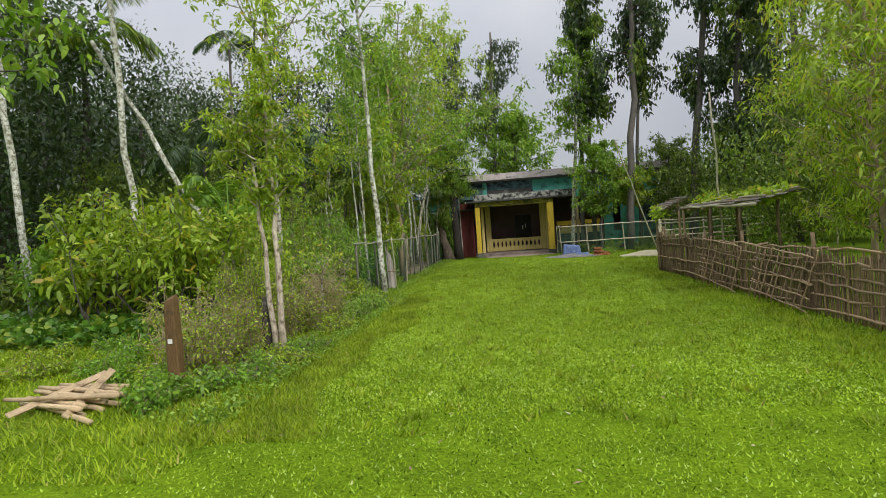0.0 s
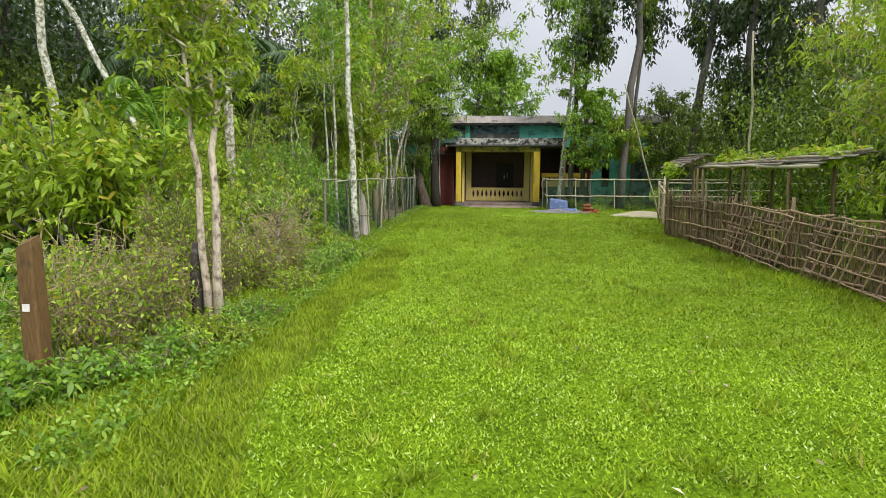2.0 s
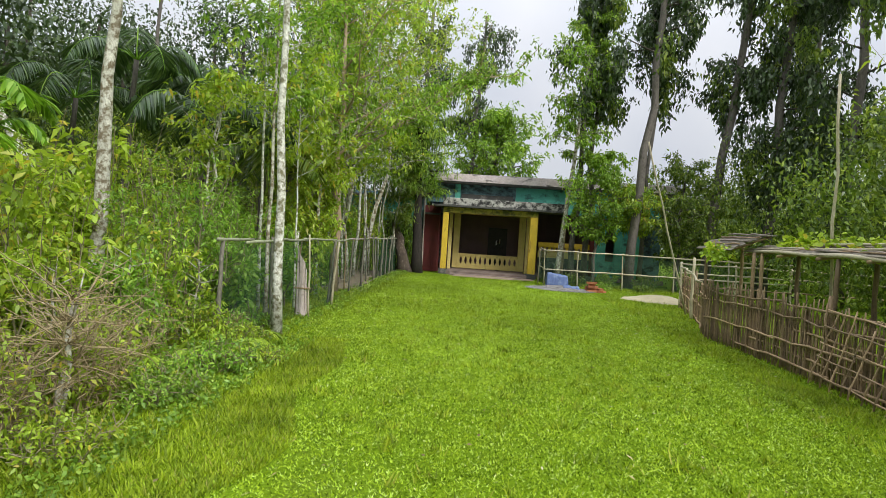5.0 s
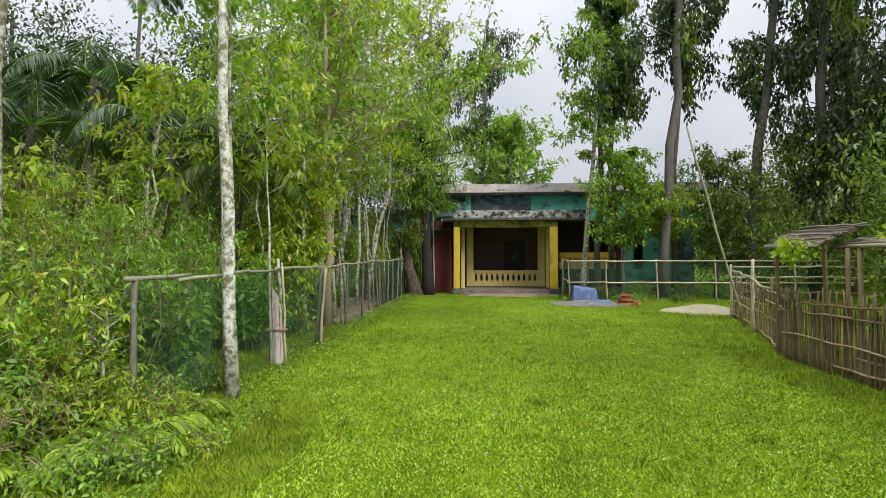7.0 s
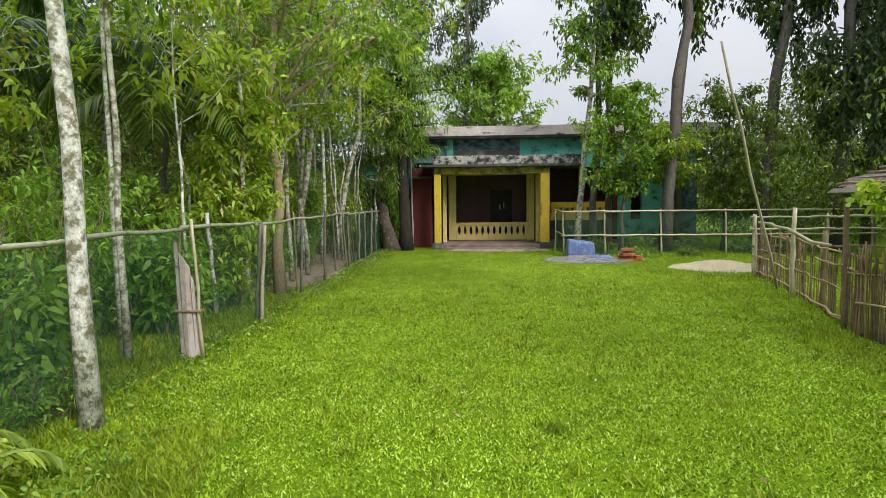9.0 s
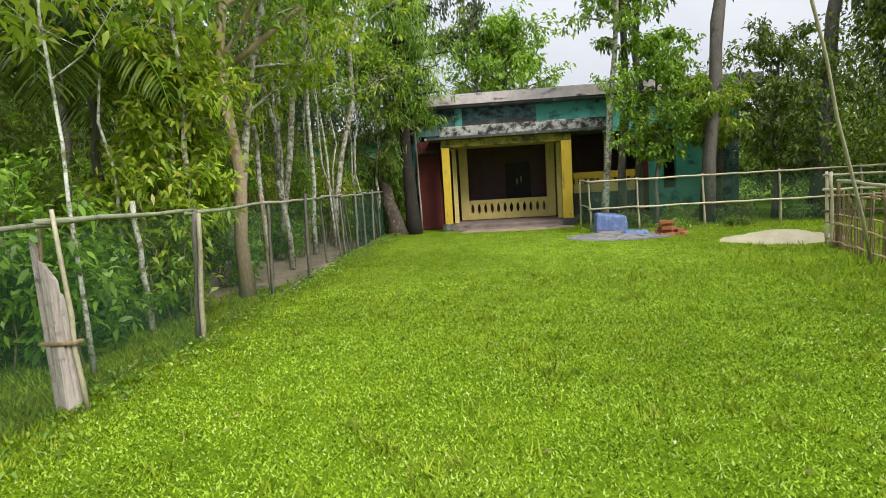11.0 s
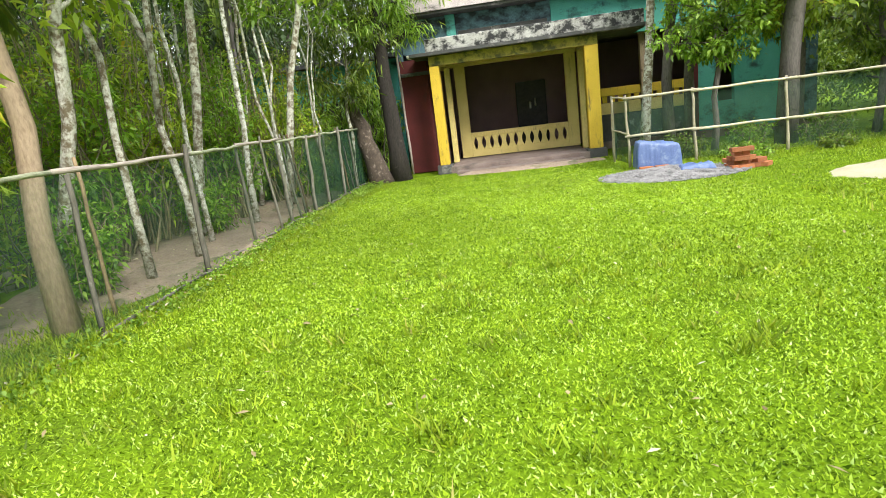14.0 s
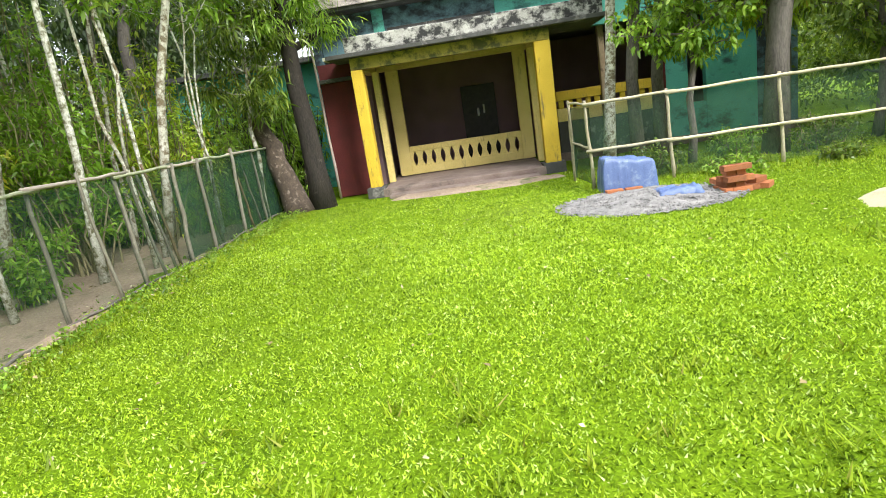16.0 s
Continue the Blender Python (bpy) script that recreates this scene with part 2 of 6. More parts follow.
TARP = surface("tarp_blue", (0.06, 0.10, 0.24), (0.12, 0.18, 0.36), 5, 90, 0.5, dirt=(0.20, 0.27, 0.40), dirt_at=0.6, dirt_scale=5, bump=0.2)
BRICK = surface("brick_red", (0.34, 0.10, 0.04), (0.52, 0.20, 0.08), 8, 90, 0.9, dirt=(0.22, 0.12, 0.08), dirt_at=0.62, dirt_scale=8, vary=0.4)
GRAVEL = surface("gravel_grey", (0.09, 0.09, 0.09), (0.31, 0.295, 0.285), 9, 120, 0.95, bump=0.6)
SAND = surface("sand_pale", (0.37, 0.32, 0.20), (0.53, 0.47, 0.31), 3, 120, 0.95, dirt=(0.34, 0.27, 0.18), dirt_at=0.64, dirt_scale=2.5, bump=0.4)
EARTH = surface("bare_earth", (0.20, 0.14, 0.10), (0.36, 0.28, 0.21), 1.6, 30, 0.95, dirt=(0.08, 0.10, 0.03), dirt_at=0.6, dirt_scale=1.4, bump=0.8)
PAPER = surface("paper_white", (0.7, 0.68, 0.62), (0.8, 0.78, 0.74), 9, 60, 0.7, bump=0.0)
IRON = surface("iron_dark", (0.02, 0.02, 0.02), (0.05, 0.045, 0.04), 8, 60, 0.5, metal=0.6)


def ground_mat():
    m, nt, b, _ = node_mat("ground_turf")
    big, mid, small = noise_node(nt, 0.25, 4), noise_node(nt, 1.7, 5), noise_node(nt, 45, 4)
    c = ramp(nt, mid, [(0.3, (0.06, 0.10, 0.005)), (0.55, (0.13, 0.21, 0.007)), (0.75, (0.19, 0.27, 0.010))])
    c = blend(nt, 0.5, c, ramp(nt, small, [(0.35, (0.03, 0.055, 0.004)), (0.65, (0.17, 0.29, 0.010))]))
    c = blend(nt, ramp(nt, big, [(0.56, (0, 0, 0)), (0.75, (0.35, 0.35, 0.35))]), c, (0.16, 0.14, 0.05))
    nt.links.new(c, b.inputs["Base Color"])
    b.inputs["Roughness"].default_value = 1.0
    b.inputs["Specular IOR Level"].default_value = 0.05
    bumped(nt, b, small, 0.6, 0.02)
    return m


def net_mat(name, low, high):
    m, nt, b, out = node_mat(name)
    n = noise_node(nt, 1.4, 4)
    nt.links.new(ramp(nt, n, [(0.3, (0.014, 0.05, 0.022)), (0.7, (0.027, 0.094, 0.046))]), b.inputs["Base Color"])
    b.inputs["Roughness"].default_value = 0.7
    t = nt.nodes.new("ShaderNodeBsdfTransparent")
    mx = nt.nodes.new("ShaderNodeMixShader")
    nt.links.new(ramp(nt, n, [(0.3, (low,) * 3), (0.7, (high,) * 3)]), mx.inputs[0])
    nt.links.new(t.outputs[0], mx.inputs[1])
    nt.links.new(b.outputs[0], mx.inputs[2])
    nt.links.new(mx.outputs[0], out.inputs[0])
    return m


TURF, NET, NET_DENSE = ground_mat(), net_mat("shade_net_green", 0.18, 0.32), net_mat("shade_net_doubled", 0.58, 0.8)


# ---- shape helpers ----
def mesh_of(name, verts, faces, mat, smooth=False):
    me = bpy.data.meshes.new(name)
    me.from_pydata([tuple(v) for v in verts], [], faces)
    me.materials.append(mat)
    if smooth:
        me.polygons.foreach_set("use_smooth", [True] * len(me.polygons))
    return me


def mesh_sheets(name, v, per, mat):
    """Many small faces of `per` corners each, from an array (n, per, 3)."""
    n = len(v)
    me = bpy.data.meshes.new(name)
    me.vertices.add(n * per)
    me.loops.add(n * per)
    me.polygons.add(n)
    me.vertices.foreach_set("co", np.ascontiguousarray(v, np.float32).ravel())
    me.loops.foreach_set("vertex_index", np.arange(n * per, dtype=np.int32))
    me.polygons.foreach_set("loop_start", np.arange(0, n * per, per, dtype=np.int32))
    me.update(calc_edges=True)
    me.materials.append(mat)
    return me


def thing(name, label, category, group="", kind="", at=(0, 0, 0), data=None):
    ob = tagged(new(name, data), label, category, group, kind)
    ob.matrix_world = pose(*at)
    return ob


def part(name, mesh, parent, label="", m=None):
    ob = new(name, mesh)
    ob.parent = parent
    if m is not None:
        ob.matrix_basis = m
    if label:
        ob["label"] = label
    return ob


class Shape:
    """Vertices and faces gathered into one mesh."""

    def __init__(self):
        self.v, self.f = [], []

    def add(self, verts, faces):
        k = len(self.v)
        self.v += [tuple(p) for p in verts]
        self.f += [tuple(i + k for i in q) for q in faces]
        return self

    def tube(self, pts, radii, sides=7, cap=True):
        pts = [Vector(p) for p in pts]
        vs, fs, side = [], [], None
        for i, p in enumerate(pts):
            d = (pts[min(i + 1, len(pts) - 1)] - pts[max(i - 1, 0)]).normalized()
            if side is None:
                side = d.orthogonal().normalized()
            else:
                side = (side - d * side.dot(d)).normalized()
            up = d.cross(side)
            for s in range(sides):
                a = 2 * math.pi * s / sides
                vs.append(p + (side * math.cos(a) + up * math.sin(a)) * radii[i])
        for i in range(len(pts) - 1):
            for s in range(sides):
                t = (s + 1) % sides
                fs.append((i * sides + s, i * sides + t, (i + 1) * sides + t, (i + 1) * sides + s))
        if cap:
            fs.append(tuple(reversed(range(sides))))
            fs.append(tuple(range((len(pts) - 1) * sides, len(pts) * sides)))
        return self.add(vs, fs)

    def box(self, x0, x1, y0, y1, z0, z1, bevel=0.0):
        bm = bmesh.new()
        bmesh.ops.create_cube(bm, size=1)
        for v in bm.verts:
            v.co = Vector((x0 + (v.co.x + 0.5) * (x1 - x0), y0 + (v.co.y + 0.5) * (y1 - y0), z0 + (v.co.z + 0.5) * (z1 - z0)))
        if bevel:
            bmesh.ops.bevel(bm, geom=bm.edges[:], offset=bevel, segments=2, affect="EDGES", profile=0.6)
        bm.verts.index_update()
        self.add([v.co[:] for v in bm.verts], [[v.index for v in f.verts] for f in bm.faces])
        bm.free()
        return self

    def mesh(self, name, mat, smooth=False):
        return mesh_of(name, self.v, self.f, mat, smooth)


def unit(a):
    return a / np.maximum(np.linalg.norm(a, axis=-1, keepdims=True), 1e-6)


def leaf_sheets(p, d, n, length, width, fine=False, curl=0.25):
    """Leaves with base p, direction d, rough normal n: pointed ovals, folded along the midrib."""
    d, length, width = unit(d), np.asarray(length)[:, None], np.asarray(width)[:, None]
    s = unit(np.cross(d, n))
    up = np.cross(s, d)
    sag = np.array([0, 0, -1.0]) * length * curl
    if not fine:
        return np.stack([p, p + d * length * 0.45 + s * width / 2 + up * width * 0.15, p + d * length + sag,
                         p + d * length * 0.45 - s * width / 2 + up * width * 0.15], 1)
    a, b = p + d * length * 0.3 + sag * 0.1, p + d * length * 0.66 + sag * 0.42
    lift = up * width * 0.18
    return np.stack([p, a + s * width * 0.46 + lift, b + s * width * 0.36 + lift, p + d * length + sag, b - s * width * 0.36 + lift,
                     a - s * width * 0.46 + lift], 1)


def rosettes(rng, ends, axes, k, leaf, slim, fine, droop=0.3, spread=1.0, forward=0.5, curl=0.25, scatter=1.0):
    """k leaves round each twig end."""
    t, a = np.repeat(ends, k, 0), np.repeat(axes, k, 0)
    r = unit(rng.normal(size=t.shape))
    d = unit(a * forward + r * spread + np.array([0, 0, -droop]))
    ln = leaf * rng.uniform(0.55, 1.2, len(t))
    p = t + rng.normal(size=t.shape) * leaf * 0.35 * scatter - a * (leaf * rng.uniform(0, 1.2, len(t)))[:, None] * scatter
    nrm = unit(np.array([0, 0, 1.0]) + rng.normal(size=t.shape) * 0.6)
    v = leaf_sheets(p, d, nrm, ln, ln * slim, fine, curl)
    return v, (6 if fine else 4)


def bent(a, b, n, wob, rnd):
    a, b = Vector(a), Vector(b)
    out = []
    for i in range(n):
        u = i / (n - 1)
        w = math.sin(math.pi * u) * wob
        out.append(a.lerp(b, u) + Vector((rnd.uniform(-w, w), rnd.uniform(-w, w), rnd.uniform(-w, w) * 0.3)))
    return out


def tree(name, label, base, height, r, crown_from, reach, limbs, twigs, k, leaf, slim, leaf_m, bark_m, seed, lean=(0, 0), droop=0.3, rise=0.6,
         wob=0.12, fine=True, group="", fork=None, category="tree"):
    """A tapered trunk with limbs and a loose crown of single leaves."""
    rnd, rng = random.Random(seed), np.random.default_rng(seed)
    ob = thing(name, label, category, group, at=base)
    top = Vector((lean[0], lean[1], height))
    spine = bent((0, 0, -0.05), top, 10, wob, rnd)
    trunk, boughs = Shape(), Shape()
    trunk.tube(spine, [r * (1.25 if i == 0 else 1) * (1 - 0.72 * i / 9) for i in range(10)], 9)
    if fork:
        fz, fx, fy = fork
        i0 = int(fz / height * 9)
        trunk.tube(bent(spine[i0], spine[i0] + Vector((fx, fy, height - fz)), 8, wob, rnd), [r * 0.75 * (1 - 0.09 * i) for i in range(8)], 8)
    ends, axes = [], []
    for j in range(limbs):
        u = crown_from + (1 - crown_from) * (j + rnd.random()) / limbs
        i = min(int(u * 9), 8)
        start = spine[i].lerp(spine[i + 1], u * 9 - i)
        az = j * 2.4 + rnd.uniform(-0.5, 0.5)
        q = (u - crown_from) / (1 - crown_from + 1e-6)
        ln = reach * (0.45 + 0.8 * math.sin(math.pi * (0.15 + 0.8 * q)) ** 1.2) * rnd.uniform(0.55, 1.2)
        way = Vector((math.cos(az), math.sin(az), rise * rnd.uniform(0.4, 1.5))).normalized()
        pts = bent(start, start + way * ln, 5, ln * 0.08, rnd)
        r1 = max(0.008, r * 0.38 * (1 - 0.6 * q))
        boughs.tube(pts, [r1 * (1 - 0.2 * n) for n in range(5)], 5, False)
        for _ in range(int(twigs * 1.4)):
            w = rnd.uniform(0.25, 1.0)
            m = min(int(w * 4), 3)
            s = pts[m].lerp(pts[m + 1], w * 4 - m)
            e = s + Vector((rnd.gauss(0, 1), rnd.gauss(0, 1), rnd.gauss(0.15, 0.7))).normalized() * ln * rnd.uniform(0.12, 0.42)
            boughs.tube([s, e], [max(0.004, r1 * 0.25), 0.003], 3, False)
            ends.append(e), axes.append((e - s).normalized())
    v, per = rosettes(rng, np.array(ends), np.array(axes), int(k * 1.35) + 3, leaf * 1.15, slim, fine, droop, 1.0, 0.5, 0.25, 1.2)
    part("trunk", trunk.mesh("trunk", bark_m, True), ob)
    part("branching", boughs.mesh("branching", bark_m, True), ob)["kind"] = "stuff"
    part("crown", mesh_sheets("crown", v, per, leaf_m), ob)
    return ob


def shrub(name, label, base, height, spread, stems, k, leaf, slim, leaf_m, seed, droop=0.25, fine=True, group="", bare=0.25, bark_m=None, category="shrub", twig_n=11, stem_r=0.008):
    rnd, rng = random.Random(seed), np.random.default_rng(seed)
    ob = thing(name, label, category, group, at=base)
    wood, ends, axes = Shape(), [], []
    for j in range(stems):
        az, out = rnd.uniform(0, 6.28), spread * math.sqrt(rnd.random())
        h = height * rnd.uniform(0.55, 1.05) * (1 - 0.35 * out / spread)
        tip = Vector((math.cos(az) * out, math.sin(az) * out, h))
        foot = Vector((tip.x * rnd.uniform(0.1, 0.7), tip.y * rnd.uniform(0.1, 0.7), -0.03))
        pts = bent(foot, tip, 5, 0.06 * height, rnd)
        r0 = stem_r * (1 + height)
        wood.tube(pts, [r0 * (1 - 0.18 * n) for n in range(5)], 5, False)
        for _ in range(twig_n):
            w = rnd.uniform(bare, 1.0)
            m = min(int(w * 4), 3)
            s = pts[m].lerp(pts[m + 1], w * 4 - m)
            e = s + Vector((rnd.gauss(0, 1), rnd.gauss(0, 1), rnd.gauss(0.3, 0.7))).normalized() * spread * rnd.uniform(0.1, 0.38)
            e.z = max(e.z, 0.05)
            wood.tube([s, e], [0.005, 0.003], 3, False)
            ends.append(e), axes.append((e - s).normalized())
    v, per = rosettes(rng, np.array(ends), np.array(axes), k + 4, leaf * 1.1, slim, fine, droop, 1.0, 0.5, 0.25, 1.2)
    part("stem_tangle", wood.mesh("stem_tangle", bark_m or TWIG, True), ob)["kind"] = "stuff"
    part("foliage", mesh_sheets("foliage", v, per, leaf_m), ob)["kind"] = "stuff"
    return ob


def frond(rng, rnd, root, az, length, rise, leaflet, pairs, wood, sheets, hang=0.5, width=0.045):
    pts = []
    for i in range(9):
        u = i / 8
        pts.append(Vector(root) + Vector((math.cos(az) * length * u * (0.55 + 0.45 * math.cos(u)), math.sin(az) * length * u * (0.55 + 0.45 * math.cos(u)),
                                          length * (rise * u - (rise + hang) * 0.75 * u * u))))
    wood.tube(pts, [0.022 * (1 - 0.1 * i) for i in range(9)], 4, False)
    p, d = [], []
    side = Vector((-math.sin(az), math.cos(az), 0))
    for i in range(pairs):
        u = 0.18 + 0.8 * i / pairs
        m = min(int(u * 8), 7)
        q = pts[m].lerp(pts[m + 1], u * 8 - m)
        along = (pts[m + 1] - pts[m]).normalized()
        for sg in (-1, 1):
            p.append(q), d.append(side * sg + along * 0.75 + Vector((0, 0, -0.15 + rnd.uniform(-0.25, 0.1))))
    ln = leaflet * np.sin(np.pi * (0.15 + 0.8 * np.repeat(np.arange(pairs) / pairs, 2))) * rng.uniform(0.8, 1.1, 2 * pairs)
    nrm = unit(np.array([0, 0, 1.0]) + rng.normal(size=(2 * pairs, 3)) * 0.25)
    sheets.append(leaf_sheets(np.array(p), np.array(d), nrm, ln, np.full(2 * pairs, width), True, 0.35))


def palm(name, label, base, height, r, fronds, length, seed, leaf_m=None, bark_m=None, lean=(0, 0), rise=0.7, hang=0.5, pairs=34):
    rnd, rng = random.Random(seed), np.random.default_rng(seed)
    ob = thing(name, label, "palm", "palms", at=base)
    top = Vector((lean[0], lean[1], height))
    trunk, wood, sheets = Shape(), Shape(), []
    trunk.tube(bent((0, 0, -0.05), top, 10, 0.06, rnd), [r * (1.2 if i == 0 else 1) * (1 - 0.03 * i) for i in range(10)], 10)
    for j in range(fronds):
        frond(rng, rnd, top, j * 2.4 + rnd.uniform(-0.3, 0.3), length * rnd.uniform(0.8, 1.1), rise * rnd.uniform(0.5, 1.5), length * 0.26, pairs, wood, sheets, hang)
    part("trunk", trunk.mesh("trunk", bark_m or BARK_PALE, True), ob)
    part("rib_spray", wood.mesh("rib_spray", LEAF_FERN, True), ob)
    part("fronds", mesh_sheets("fronds", np.concatenate(sheets), 6, leaf_m or LEAF_DEEP), ob)
    return ob


def clump_points(rng, n, centre, size):
    r = unit(rng.normal(size=(n, 3))) * rng.uniform(0.35, 1.0, (n, 1)) ** 0.6
    return np.asarray(centre) + r * np.asarray(size)


# ---- ground ----
def lumpy(x, y):
    return 0.03 * noise.noise(Vector((x * 0.35, y * 0.35, 0))) + 0.012 * noise.noise(Vector((x * 1.3, y * 1.3, 4)))


def ground_sheet():
    xs = sorted({-600, -250, -100, -50, *[-30 + 0.6 * i for i in range(101)], 60, 100, 250, 600})
    ys = sorted({-600, -250, -100, -40, *[-12 + 0.6 * i for i in range(101)], 60, 100, 250, 600})
    vs = [(x, y, lumpy(x, y) - (0.02 if 24 < y else 0)) for y in ys for x in xs]
    n = len(xs)
    fs = [(j * n + i, j * n + i + 1, (j + 1) * n + i + 1, (j + 1) * n + i) for j in range(len(ys) - 1) for i in range(n - 1)]
    return mesh_of("ground", vs, fs, TURF, True)


tagged(new("ground", ground_sheet()), "bright green turf ground of a village yard", "ground", kind="structure")


def patch(name, label, cx, cy, rx, ry, z, mat, rough=0.25, seed=1, rings=7, n=40, top=0.0, kind="structure", category="ground"):
    """A sheet or low mound with an uneven outline; its rim dips into the turf."""
    rnd = random.Random(seed)
    wob = [1 + rnd.uniform(-rough, rough) for _ in range(n)]
    wob = [(wob[i - 1] + wob[i] + wob[(i + 1) % n]) / 3 for i in range(n)]
    vs, fs = [(0, 0, z + top)], []
    for k in range(1, rings + 1):
        u = k / rings
        for i in range(n):
            a = 2 * math.pi * i / n
            x, y = math.cos(a) * rx * u * wob[i], math.sin(a) * ry * u * wob[i]
            h = z + top * (math.cos(math.pi * u) + 1) / 2 + (0.03 * top + 0.012) * rnd.uniform(-1, 1)
            vs.append((x, y, h if k < rings else -0.04))
    fs += [(0, 1 + i, 1 + (i + 1) % n) for i in range(n)]
    for k in range(rings - 1):
        for i in range(n):
            j = (i + 1) % n
            fs.append((1 + k * n + i, 1 + (k + 1) * n + i, 1 + (k + 1) * n + j, 1 + k * n + j))
    return thing(name, label, category, kind=kind, at=(cx, cy, lumpy(cx, cy)), data=mesh_of(name, vs, fs, mat, True))


patch("bare_ground", "trodden brown earth under the slender trees", -4.5, 19.8, 2.95, 5.9, 0.02, EARTH, 0.22, 3)
patch("bare_ground", "trodden brown earth beside the net fence", -2.95, 19.2, 1.3, 2.9, 0.026, EARTH, 0.1, 5)
patch("bare_ground", "trodden brown earth near the house corner", -3.0, 23.4, 1.25, 2.6, 0.024, EARTH, 0.1, 6)
patch("bare_ground", "damp brown earth before the porch step", 2.2, 26.25, 1.75, 0.55, 0.03, EARTH, 0.2, 4)

# ---- house ----
house = thing("house", "single-storey house with yellow porch, stained concrete canopy and teal walls", "house", at=(0, 27, 0))
H0 = 27.0


def block(name, x0, x1, y0, y1, z0, z1, mat, parent=None, bevel=0.012, label=""):
    return part(name, Shape().box(x0, x1, y0 - H0, y1 - H0, z0, z1, bevel).mesh(name, mat), parent or house, label)


# porch floor, step and bases
block("porch_floor", 0.235, 3.67, 26.75, 31.6, -0.1, 0.15, CONCRETE, bevel=0.025)
block("step", 0.42, 3.5, 26.3, 26.745, -0.1, 0.05, CONCRETE, bevel=0.025, label="worn concrete step")
# front and side pillars on grey bases
for px, wdt in ((0.09, 0.24), (3.85, 0.32)):
    block("pillar_base", px - wdt / 2 - 0.07, px + wdt / 2 + 0.07, 26.76, 27.24, -0.1, 0.2, CONCRETE_DARK)
    block("pillar", px - wdt / 2, px + wdt / 2, 26.86, 27.14, 0.196, 2.61, YELLOW, bevel=0.02, label="bright yellow painted pillar")
for px in (0.28, 3.72):
    block("side_pillar", px - 0.07, px + 0.07, 27.95, 28.15, 0.145, 2.61, CREAM)
# beams of the porch
block("front_beam", -0.03, 4.01, 26.9, 27.1, 2.615, 2.847, SHADED_DIRTY)
block("side_beam", 0.0, 0.2, 27.124, 28.75, 2.61, 2.85, CREAM)
block("side_beam", 3.72, 3.98, 27.124, 28.75, 2.61, 2.85, CREAM)
# canopy with its stained face and thin drip slab
block("canopy", -0.06, 5.05, 26.72, 28.5, 2.935, 3.24, STAINED, bevel=0.03, label="canopy face of flaking whitewash with black mould")
block("drip_slab", -0.45, 5.1, 26.64, 28.5, 2.85, 2.932, CONCRETE_DARK, bevel=0.015)
block("slab_end", -0.52, -0.452, 26.7, 27.1, 2.855, 2.925, PAPER)
# screen wall with the large opening
block("screen_jamb", 0.39, 0.68, 28.82, 28.98, 0.17, 2.66, CREAM)
block("screen_jamb", 3.39, 3.68, 28.82, 28.98, 0.17, 2.66, CREAM)
block("screen_head", 0.2, 3.95, 28.815, 28.985, 2.66, 2.98, CREAM)
block("screen_panel", 0.682, 3.388, 28.84, 28.96, 0.17, 0.36, CREAM)
block("screen_rail", 0.682, 3.388, 28.83, 28.97, 0.72, 0.845, CREAM)


def baluster_mesh(w):
    """A flat upright between two pointed-oval gaps."""
    left, right, m = [], [], 9
    for i in range(m):
        u = i / (m - 1)
        half = 0.058 * math.sin(math.pi * u)
        z = 0.36 + 0.36 * u
        left.append((half - w / 2 - 0.0, z)), right.append((w / 2 - half, z))
    ring = left + right[::-1]
    n = len(ring)
    vs = [(x, -0.05, z) for x, z in ring] + [(x, 0.05, z) for x, z in ring]
    fs = [tuple(range(n)), tuple(range(2 * n - 1, n - 1, -1))] + [(i, i + n, (i + 1) % n + n, (i + 1) % n) for i in range(n)]
    return mesh_of("baluster", vs, fs, CREAM)


BAY = 2.706 / 12
bal = baluster_mesh(BAY)
for i in range(11):
    part("baluster", bal, house, m=pose(0.682 + BAY * (i + 1), 28.9 - H0, 0))
for x, w in ((0.682, 1), (3.388, -1)):
    part("baluster", bal, house, m=pose(x, 28.9 - H0, 0))

# inside of the porch
block("inner_wall", -0.2, 4.2, 31.6, 31.8, 0, 3.0, MAROON)
block("inner_side_wall", -0.2, -0.02, 28.99, 31.6, 0, 3.0, MAROON)
block("inner_side_wall", 4.02, 4.2, 28.99, 31.6, 0, 3.0, MAROON)
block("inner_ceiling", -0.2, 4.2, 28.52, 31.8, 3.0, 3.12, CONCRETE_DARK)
inner_door = block("inner_door", 2.05, 3.0, 31.52, 31.598, 0.18, 2.15, IRON)
block("latch", 2.45, 2.51, 31.47, 31.516, 1.3, 1.52, PAPER, label="pale latch plate")
block("latch", 2.62, 2.67, 31.47, 31.516, 1.36, 1.6, PAPER)
# red return wall, with its ledge
block("wall", -0.9, -0.2, 27.7, 28.4, 0, 2.9, RED, bevel=0.01, label="dark red painted wall, its colour deepened for tree shade")
block("ledge", -0.92, -0.1, 27.55, 27.698, 2.5, 2.58, CONCRETE_DARK)
